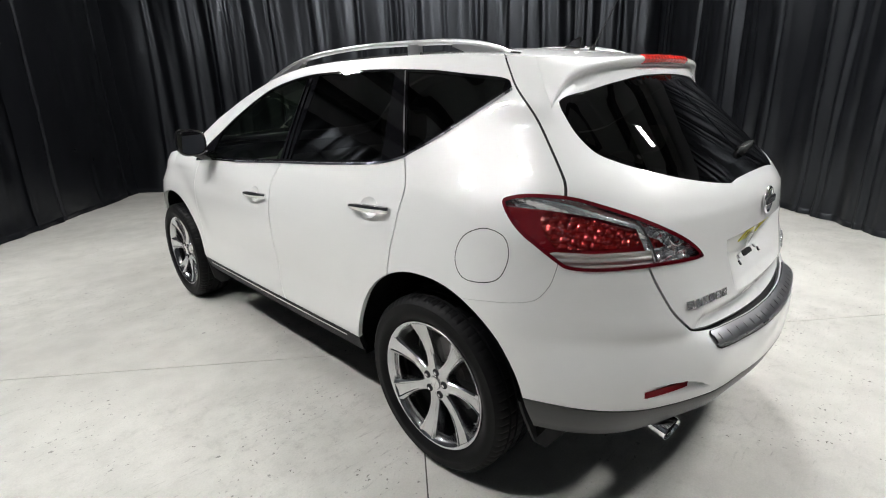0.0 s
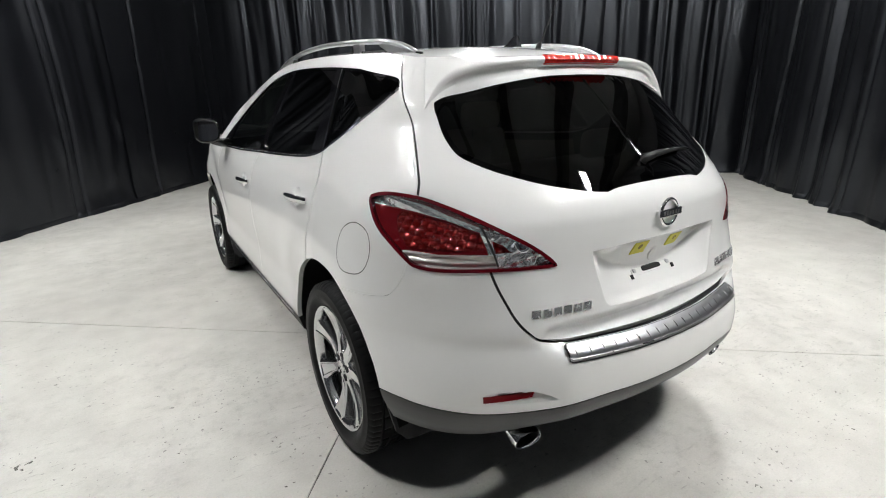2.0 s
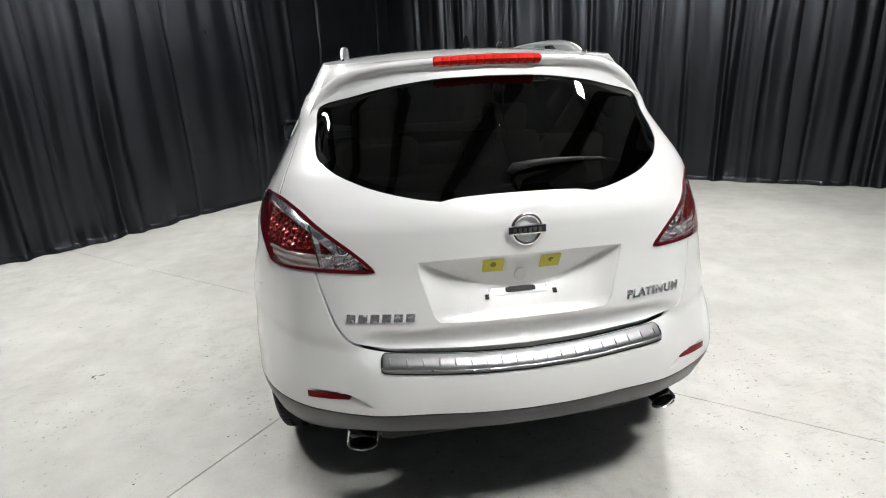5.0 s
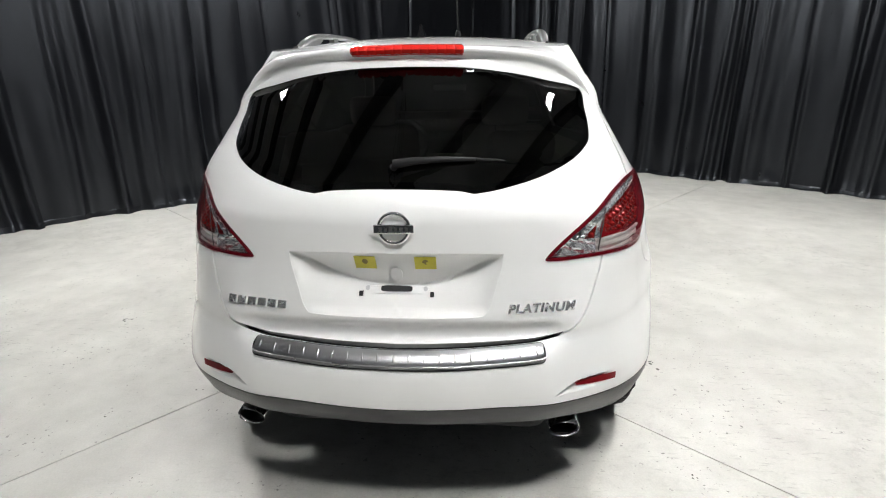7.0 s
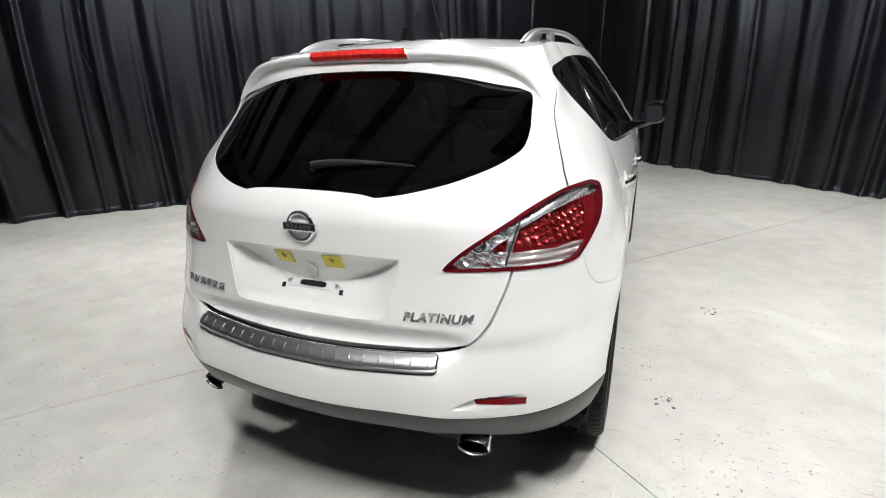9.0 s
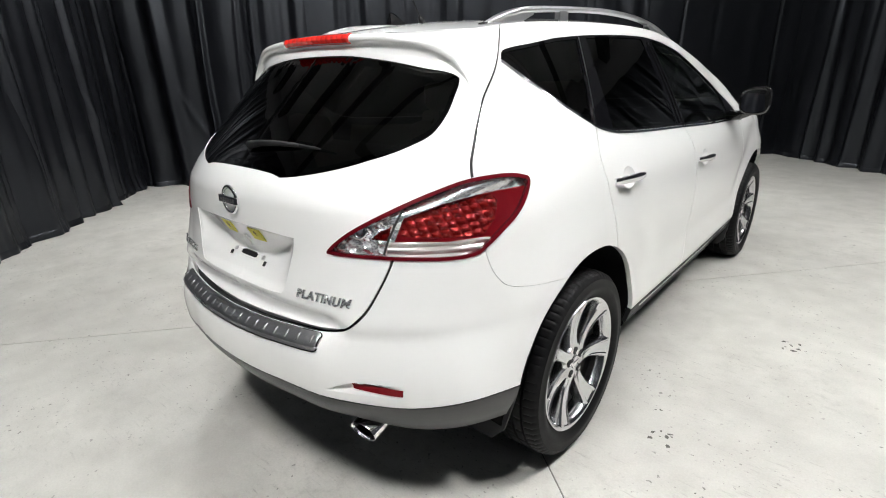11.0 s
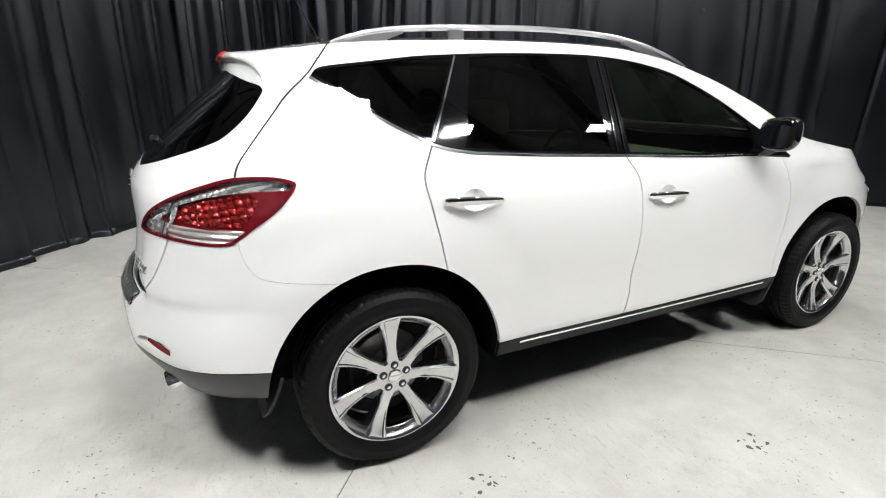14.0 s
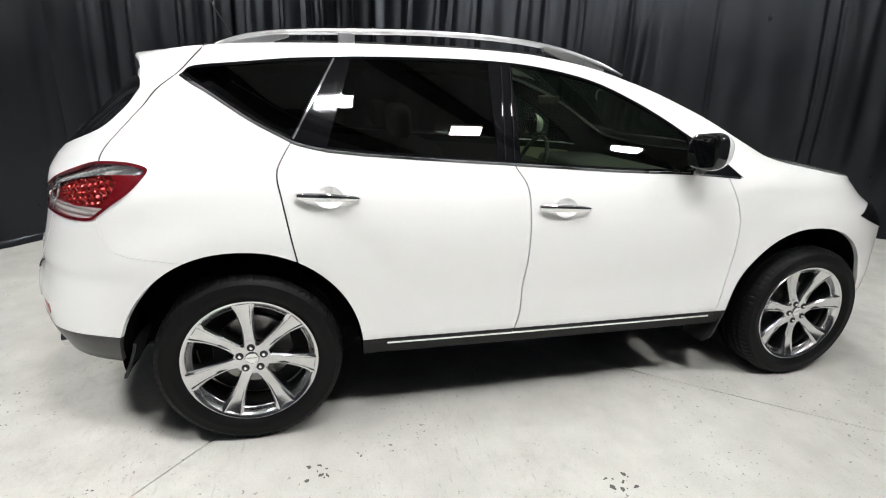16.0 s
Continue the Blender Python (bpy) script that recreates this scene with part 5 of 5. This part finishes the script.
def pad_row(u):
    """Across the pad, from the tailgate's foot over the tread and round the rolled edge."""
    left = max(0.0, u - (PAD_END - PAD_ROUND))
    tuck = PAD_ROUND - math.sqrt(max(0.0, PAD_ROUND ** 2 - left ** 2))
    top, low = float(PAD_TOP(u)) - 0.5 * tuck, float(PAD_LOW(u)) + 0.6 * tuck
    thick = 0.006 * (1 - 0.5 * (left / PAD_ROUND) ** 4)
    fold = low + 0.42 * (top - low)
    a, f = on_bumper(u, top, thick), on_bumper(u, fold, thick + 0.003)
    tread = [a + (f - a) * k + np.array([0, 0, 0.0025 * math.sin(math.pi * k)]) for k in (0.0, 0.2, 0.4, 0.6, 0.8, 1.0)]
    roll = [on_bumper(u, low + (fold - low) * k, thick + 0.0025 * k) for k in (0.8, 0.55, 0.3, 0.1)]
    return [on_bumper(u, top + 0.001, -0.002), *tread, *roll, on_bumper(u, low - 0.001, -0.002)]


prow = [pad_row(u) for u in PAD_U]
prow = [[p * (-1, 1, 1) for p in r] for r in prow[:0:-1]] + prow
n_row = len(prow[0])
verts = [tuple(p) for r in prow for p in r]
faces = [(i * n_row + j, i * n_row + j + 1, (i + 1) * n_row + j + 1, (i + 1) * n_row + j) for i in range(len(prow) - 1) for j in range(n_row - 1)]
faces += [tuple(range(n_row)), tuple(range(len(verts) - 1, len(verts) - n_row - 1, -1))]
PAD = material("brushed pad steel", (0.52, 0.52, 0.53), 0.34, 1.0, 0, 0.5, 0.12, 500, 0.12, 25)
pad = part("step_pad", (verts, faces), PAD, car, "brushed steel step pad with pressed ribs")
smooth_by_angle(pad, 50)
for k2 in range(19):
    k = (k2 - 9) / 9 * (UL + PAD_END - 0.025)
    row = [p * (1 if k >= 0 else -1, 1, 1) for p in pad_row(abs(k) - UL)]
    path = [row[1 + j] + np.array([0, 0, h]) for j, h in ((2, 0.0), (3, 0.0016), (4, 0.0018), (5, 0.0002))]
    part("rib", tube([tuple(p) for p in path], [0.0012, 0.0026, 0.0028, 0.0014], 6), STEEL, pad, smooth=True)
# extra bead of smoother steel gives the rolled edge its bright line
part("pad_bead", tube([tuple(r[8] * 0.5 + r[9] * 0.5) for r in prow], 0.0034, 8), STEEL, pad, "steel bead added for the highlight along the rolled edge", smooth=True)
rim = [tuple(r[0] * 0.35 + r[1] * 0.65) for r in prow] + [tuple(p) for p in prow[-1][2:-1]] + [tuple(r[-1] * 0.5 + r[-2] * 0.5) for r in prow[::-1]] + [tuple(p) for p in prow[0][-2:1:-1]]
part("pad_edge", tube(rim + rim[:1], 0.0028, 6), BLACK_PLASTIC, pad, "black rubber edge", smooth=True)

# reflectors, exhaust tips, mud flaps
FLAP = material("mud flap rubber", (0.022, 0.022, 0.023), 0.6, 0, 0, 0.3, 0.2, 200, 0.15, 12)
REFLEX = material("red reflector", (0.17, 0.004, 0.008), 0.35, 0, 0, 0.2, 0.2, 300, 0.15, 60)
SCOOP_TOP, SCOOP_LOW = curve((-1.175, 0.556), (-1.10, 0.589), (-1.03, 0.591), (-0.948, 0.588)), curve((-1.175, 0.556), (-1.10, 0.552), (-1.03, 0.549), (-0.95, 0.546))


def scoop(v):
    """A shallow hollow, deepest under its upper edge and towards the car's middle."""
    top, low = SCOOP_TOP(v[:, 0]), SCOOP_LOW(v[:, 0])
    t, r = np.clip((v[:, 1] - low) / np.maximum(top - low, 1e-4), 0, 1), np.clip((-0.95 - v[:, 0]) / 0.225, 0, 1)
    return -0.020 * ease(t, 0.0, 0.8) * (1 - ease(t, 0.88, 1.0)) * ease(r, 0.0, 0.55) * (1 - ease(r, 0.8, 1.0))


for s in (1, -1):
    loose("reflector_scoop", *fill(SCOOP, [], 0.008), PAINT, scoop, (s,), "white hollow round the reflector", 50)
    loop = flow([(-1.095, 0.583), (-1.03, 0.580), (-0.953, 0.576), (-0.957, 0.555), (-1.03, 0.562), (-1.09, 0.570)], 5, True, (0, 2, 3, 5))
    panel("rear_reflector", *fill(loop, [], 0.02), REFLEX, car, "dark red reflector in the bumper", lambda v: 0.002 + 0.6 * scoop(v), (s,), 0.01)
    tip_c = Vector((0.535 * s, -0.800, 0.376))
    ring_p = [(0.048, -0.03), (0.049, 0.0), (0.0515, 0.003), (0.0535, 0.0), (0.0535, -0.05), (0.052, -0.12), (0.046, -0.17), (0.0, -0.171)]
    v, f = lathe(ring_p, 40, "z")
    q = [(a * 0.98, b * 0.66, c2) for a, b, c2 in v]
    ex = part("exhaust_tip", (q, f), CHROME, car, "oval chrome exhaust tip", smooth=True)
    smooth_by_angle(ex, 40)
    ex.matrix_local = Matrix.Translation(tip_c) @ (Vector((0.10 * s, -1, -0.22)).to_track_quat("Z", "Y").to_matrix().to_4x4())
    bore = part("exhaust_bore", lathe([(0.0, -0.10), (0.045, -0.10), (0.047, -0.006)], 32, "z"), GAP, ex, "near-black inside of the pipe")
    bore.matrix_local = Matrix.Diagonal((0.98, 0.66, 1, 1))
    part("exhaust_pipe", tube([(0.53 * s, -0.70, 0.392), (0.50 * s, -0.6, 0.385), (0.40 * s, -0.55, 0.36)], 0.028, 12), BLACK_PLASTIC, car, smooth=True)
    for y0, tilt, x_in, x_out, z_low, z_top in ((-0.415, -0.07, 0.66, 0.872, 0.305, 0.48), (2.315, -0.05, 0.70, 0.895, 0.235, 0.43)):
        verts = []
        for dy in (0.0, -0.012):
            for t in np.linspace(0, 1, 6):
                z = z_top + (z_low - z_top) * t
                y = y0 + tilt * t ** 1.3 + dy
                ri = x_out - 0.03 * max(0.0, t - 0.8) / 0.2 - 0.02 * t
                verts += [(s * x_in, y, z), (s * (x_in + ri) / 2, y - 0.006, z), (s * ri, y, z)]
        faces = []
        for k3 in range(2):
            for i in range(5):
                for j in range(2):
                    a = k3 * 18 + i * 3 + j
                    faces.append((a, a + 1, a + 4, a + 3))
        for i in range(5):
            for j in (0, 2):
                a = i * 3 + j
                faces.append((a, a + 3, a + 21, a + 18))
        faces += [(15, 16, 34, 33), (16, 17, 35, 34)]
        bm = bmesh.new()
        vs = [bm.verts.new(v) for v in verts]
        for f in faces:
            bm.faces.new([vs[i] for i in f])
        bmesh.ops.recalc_face_normals(bm, faces=bm.faces[:])
        part("mud_flap", bm, FLAP, car, "black plastic mud flap")

# fuel flap on the left flank: a dark strip painted on for its gap's shade
line = np.concatenate([FUEL, FUEL[:1]])
panel("fuel_flap_gap", *fill(shrink(FUEL, -0.0014), [shrink(FUEL, 0.0014)], 0.02), GAP, car, "thin dark gap round the fuel flap", 0.0008, (-1,))

# door handles
for s in (1, -1):
    for (u, z), cup in zip(GRIPS, CUPS):
        def dish(v, u=u, z=z):
            return -0.022 * np.clip(1 - ((v[:, 0] - u) / 0.055) ** 2 - ((v[:, 1] - z) / 0.042) ** 2, 0, 1) ** 0.7
        loose("handle_cup", *fill(cup, [], 0.012), PAINT, dish, (s,), angle=60)
        us = np.linspace(u - 0.130, u + 0.122, 15)
        verts, faces = [], []
        for i, uu in enumerate(us):
            t = i / 14
            zz = z - 0.002 - 0.010 * (t - 0.5)
            p, nn = skin(np.array(uu), np.array(zz)), outward(np.array(uu), np.array(zz))
            lift = 0.004 + 0.030 * math.sin(math.pi * min(1, max(0, t))) ** 0.5
            half = 0.007 + 0.0105 * math.sin(math.pi * min(1.0, 0.18 + 0.82 * t)) ** 0.7
            for a in np.linspace(0, 2 * math.pi, 10, endpoint=False):
                q = p + nn * (lift + 0.008 * math.cos(a)) + np.array([0, 0, half * math.sin(a)])
                verts.append((q[0] * s, q[1], q[2]))
        for i in range(14):
            for j in range(10):
                faces.append((i * 10 + j, i * 10 + (j + 1) % 10, (i + 1) * 10 + (j + 1) % 10, (i + 1) * 10 + j))
        faces += [tuple(range(10)), tuple(range(140, 150))]
        bm = bmesh.new()
        vs = [bm.verts.new(v) for v in verts]
        for f in faces:
            bm.faces.new([vs[i] for i in f])
        bmesh.ops.recalc_face_normals(bm, faces=bm.faces[:])
        h = part("door_handle", bm, CHROME, car, "chrome door handle", smooth=True)

# door mirrors
for s in (1, -1):
    bm = bmesh.new()
    bmesh.ops.create_uvsphere(bm, u_segments=32, v_segments=20, radius=1)
    for v in bm.verts:
        x, y, z = v.co
        f = lambda a, p: math.copysign(abs(a) ** p, a)
        x, z = f(x, 0.62), f(z, 0.66)
        y = f(y, 0.8)
        y = max(y, -0.35)
        k4 = 1 - 0.25 * max(0, y)
        v.co = Vector((s * (0.985 + 0.080 * x * k4), 1.975 + 0.085 * y - 0.012 * x, 1.247 + 0.082 * z * k4 + 0.008 * x))
    cap_bm = bm.copy()
    for b3, front in ((bm, False), (cap_bm, True)):
        gone = [f3 for f3 in b3.faces if (f3.calc_center_median().y > 1.985) != front]
        bmesh.ops.delete(b3, geom=gone, context="FACES")
    mir = part("door_mirror", bm, BLACK_GLOSS, car, "black door mirror with a white cap", smooth=True)
    part("mirror_cap", cap_bm, PAINT, mir, "white painted cap", smooth=True)
    bm = bmesh.new()
    ring2 = disc_pts(0, 0, 0.074, 0.072, 36, 3.0)
    vs = [[bm.verts.new((s * (0.985 + a * k5), 1.975 - dy + 0.026 * a / 0.088, 1.247 + b * k5)) for a, b in ring2] for k5, dy in ((1.05, 0.03), (1.06, 0.048), (0.95, 0.056), (0.90, 0.05))]
    for r0, r1 in zip(vs, vs[1:]):
        for i in range(36):
            j = (i + 1) % 36
            bm.faces.new((r0[i], r0[j], r1[j], r1[i]))
    bm.faces.new(vs[-1])
    bmesh.ops.recalc_face_normals(bm, faces=bm.faces[:])
    fr = part("mirror_frame", bm, BLACK_GLOSS, mir, "gloss black frame", smooth=False)
    smooth_by_angle(fr, 40)
    bm = bmesh.new()
    bm.faces.new([bm.verts.new((s * (0.985 + a * 0.89), 1.975 - 0.0530 + 0.026 * a / 0.088 + 0.06 * b, 1.247 + b * 0.89)) for a, b in ring2])
    part("mirror_glass", bm, material("mirror", (0.8, 0.8, 0.82), 0.01, 1.0), mir, "mirror glass")
    st = part("mirror_foot", tube([(s * 0.84, 2.02, 1.150), (s * 0.90, 1.995, 1.160), (s * 0.95, 1.97, 1.185)], [0.034, 0.028, 0.03], 12), BLACK_GLOSS, mir, "black mirror foot", smooth=True)

# roof rails and aerial
for s in (1, -1):
    path = flow([(0.490, -0.10, 1.606), (0.491, -0.03, 1.628), (0.492, 0.06, 1.652), (0.493, 0.20, 1.672), (0.495, 0.44, 1.688), (0.499, 0.8, 1.702), (0.502, 1.1, 1.698), (0.507, 1.30, 1.683), (0.515, 1.47, 1.655), (0.525, 1.64, 1.608), (0.533, 1.76, 1.565)], 4)
    verts, faces = [], []
    for i, p in enumerate(path):
        e = min(i, len(path) - 1 - i) / 4
        hw, hh = 0.010 + 0.006 * min(1, e), 0.006 + 0.006 * min(1, e)
        for a in np.linspace(0, 2 * math.pi, 12, endpoint=False):
            verts.append((s * (p[0] + hw * math.cos(a)), p[1], p[2] + hh * math.copysign(abs(math.sin(a)) ** 0.7, math.sin(a))))
    for i in range(len(path) - 1):
        for j in range(12):
            faces.append((i * 12 + j, i * 12 + (j + 1) % 12, (i + 1) * 12 + (j + 1) % 12, (i + 1) * 12 + j))
    faces += [tuple(range(12)), tuple(range(len(verts) - 12, len(verts)))]
    bm = bmesh.new()
    vs = [bm.verts.new(v) for v in verts]
    for f in faces:
        bm.faces.new([vs[i] for i in f])
    bmesh.ops.recalc_face_normals(bm, faces=bm.faces[:])
    SATIN = material("satin silver rail", (0.62, 0.62, 0.63), 0.3, 0.9, 0.3, 0.5, 0.05, 300, 0.06, 8)
    rail = part("roof_rail", bm, SATIN, car, "satin silver roof rail", smooth=True)
    # solid feet at both ends, a black clamp in the middle
    for ys, zt in (((-0.06, 0.03, 0.12, 0.20), (0.618, 0.644, 0.662, 0.671)), ((1.34, 1.45, 1.56, 1.66), (0.675, 0.656, 0.630, 0.601))):
        verts = []
        for y, z in zip(ys, zt):
            base = float(top_z(0.497, y)) - 0.004
            mid = (1 + z)
            grow = 0.4 if y in (0.20, 1.34) else 1.0
            for dx in (-0.013, 0.013):
                verts += [(s * (0.492 + 0.025 * max(0, y - 0.6) + dx), y, base + (mid - base) * (1 - grow)), (s * (0.492 + 0.025 * max(0, y - 0.6) + dx), y, mid)]
        faces = []
        for i in range(3):
            a = i * 4
            faces += [(a, a + 1, a + 5, a + 4), (a + 2, a + 6, a + 7, a + 3), (a + 1, a + 3, a + 7, a + 5), (a, a + 4, a + 6, a + 2)]
        faces += [(0, 2, 3, 1), (12, 13, 15, 14)]
        part("rail_foot", (verts, faces), SATIN, rail)
    part("rail_clamp", box_bm(s * 0.495 - 0.014, s * 0.495 + 0.014, 0.40, 0.47, 1.635, 1.684, 0.004), SATIN, rail)
    part("rail_channel", tube([(s * (0.495 + 0.02 * max(0, y - 0.8)), y, float(top_z(0.497, y)) + 0.001) for y in np.linspace(-0.13, 1.75, 30)], 0.006, 6), BLACK_PLASTIC, rail, "black rubber strip under the rail", smooth=True)
verts = []
fin = [(0.05, 0.0), (0.02, 0.016), (-0.02, 0.042), (-0.045, 0.046), (-0.055, 0.0)]
bz = float(top_z(0.0, -0.03)) - 0.003
bm = bmesh.new()
l, r = [[bm.verts.new((0.005 + sx * (0.014 if z == 0 else 0.004), -0.03 + y, bz + z)) for y, z in fin] for sx in (-1, 1)]
bm.faces.new(l)
bm.faces.new(r[::-1])
for i in range(5):
    bm.faces.new((l[i], r[i], r[(i + 1) % 5], l[(i + 1) % 5]))
bmesh.ops.recalc_face_normals(bm, faces=bm.faces[:])
part("aerial_fin", bm, BLACK_GLOSS, car, "small black aerial fin on the roof")
ax, ay = 0.15, -0.044
az = float(top_z(ax, ay))
mast = part("aerial_base", tube([(ax, ay, az - 0.004), (ax, ay - 0.004, az + 0.012), (ax, ay - 0.014, az + 0.024)], [0.016, 0.013, 0.006], 12), BLACK_PLASTIC, car, "black base of the aerial", smooth=True)
part("aerial_mast", tube([(ax, ay - 0.014, az + 0.022), (ax, ay - 0.21, az + 0.36)], [0.0030, 0.0016], 8), BLACK_PLASTIC, mast, "thin black mast", smooth=True)

# ---- inside of the car ----
LEATHER = material("beige leather", (0.42, 0.38, 0.29), 0.55, 0, 0, 0.4, 0.3, 250, 0.08, 6)
DASH = material("dark dash plastic", (0.03, 0.03, 0.03), 0.6, 0, 0, 0.4, 0.3, 400, 0.1, 10)
BEIGE = material("beige trim", (0.36, 0.34, 0.26), 0.6, 0, 0, 0.4, 0.3, 400, 0.08, 8)


def puffed(x0, x1, y0, y1, z0, z1, lean=0.0, round_by=0.05):
    bm = box_bm(x0, x1, y0, y1, z0, z1, round_by, 3)
    for v in bm.verts:
        v.co.y -= lean * (v.co.z - z0)
    return bm


part("cabin_floor", box_bm(-0.54, 0.54, -0.55, 2.4, 0.362, 0.44, 0.02), DASH, car)
for x in (-0.37, 0.37):
    seat = part("front_seat", puffed(x - 0.25, x + 0.25, 0.95, 1.48, 0.52, 0.72), LEATHER, car, "beige leather front seat", smooth=True)
    part("backrest", puffed(x - 0.24, x + 0.24, 0.86, 1.02, 0.66, 1.24, 0.30, 0.06), LEATHER, seat, smooth=True)
    part("headrest", puffed(x - 0.13, x + 0.13, 0.64, 0.74, 1.24, 1.40, 0.1, 0.04), LEATHER, seat, smooth=True)
    part("headrest_post", tube([(x - 0.05, 0.70, 1.2), (x - 0.05, 0.69, 1.30)], 0.006, 8), CHROME, seat, smooth=True)
bench = part("rear_bench", puffed(-0.52, 0.52, 0.05, 0.55, 0.52, 0.72), LEATHER, car, "beige leather rear bench", smooth=True)
part("backrest", puffed(-0.52, 0.52, -0.05, 0.12, 0.66, 1.16, 0.30, 0.06), LEATHER, bench, smooth=True)
for x in (-0.40, 0.40):
    part("headrest", puffed(x - 0.13, x + 0.13, -0.27, -0.18, 1.16, 1.29, 0.1, 0.04), LEATHER, bench, smooth=True)
dash = part("dashboard", puffed(-0.74, 0.74, 1.92, 2.42, 0.72, 1.06, 0.0, 0.06), DASH, car, "dark dashboard with beige lower trim", smooth=True)
part("dash_trim", puffed(-0.73, 0.73, 1.88, 1.95, 0.66, 0.92, 0.0, 0.02), BEIGE, dash, smooth=True)
part("console", puffed(-0.13, 0.13, 0.9, 1.95, 0.44, 0.78, 0.0, 0.04), BEIGE, car, smooth=True)
v, f = lathe([(0.185 + 0.015 * math.cos(t), 0.015 * math.sin(t)) for t in np.linspace(0, 2 * math.pi, 10, endpoint=False)], 40, "z", True)
sw = part("steering_wheel", (v, f), DASH, car, "dark steering wheel", smooth=True)
sw.matrix_local = Matrix.Translation((-0.37, 1.72, 1.02)) @ Vector((0, -1, 0.42)).to_track_quat("Z", "Y").to_matrix().to_4x4()
part("steering_hub", box_bm(-0.17, 0.17, -0.03, 0.04, -0.03, 0.0, 0.012), DASH, sw, smooth=True)
part("steering_column", tube([(-0.37, 1.73, 1.01), (-0.37, 2.0, 0.90)], 0.045, 12), DASH, car, smooth=True)
part("rear_view_mirror", puffed(-0.12, 0.12, 1.62, 1.65, 1.41, 1.46, 0, 0.01), DASH, car)
for s in (1, -1):
    loop = [(0.42, 0.55), (1.0, 0.55), (2.0, 0.55), (2.02, 1.085), (1.75, 1.11), (1.36, 1.13), (0.94, 1.15), (0.43, 1.18), (0.187, 1.20), (0.09, 1.215), (0.1, 0.95), (0.30, 0.92)]
    panel("door_trim", *fill(np.array(loop), [], 0.08), BEIGE, car, "beige inner door trim", -0.07, (s,))
    for u0, u1 in ((0.2, 0.85), (1.15, 1.85)):
        line = [skin(np.array(u), np.array(0.92)) - outward(np.array(u), np.array(0.92)) * 0.10 for u in np.linspace(u0, u1, 8)]
        part("arm_rest", tube([(p[0] * s, p[1], p[2]) for p in line], 0.035, 8), LEATHER, car, smooth=True)
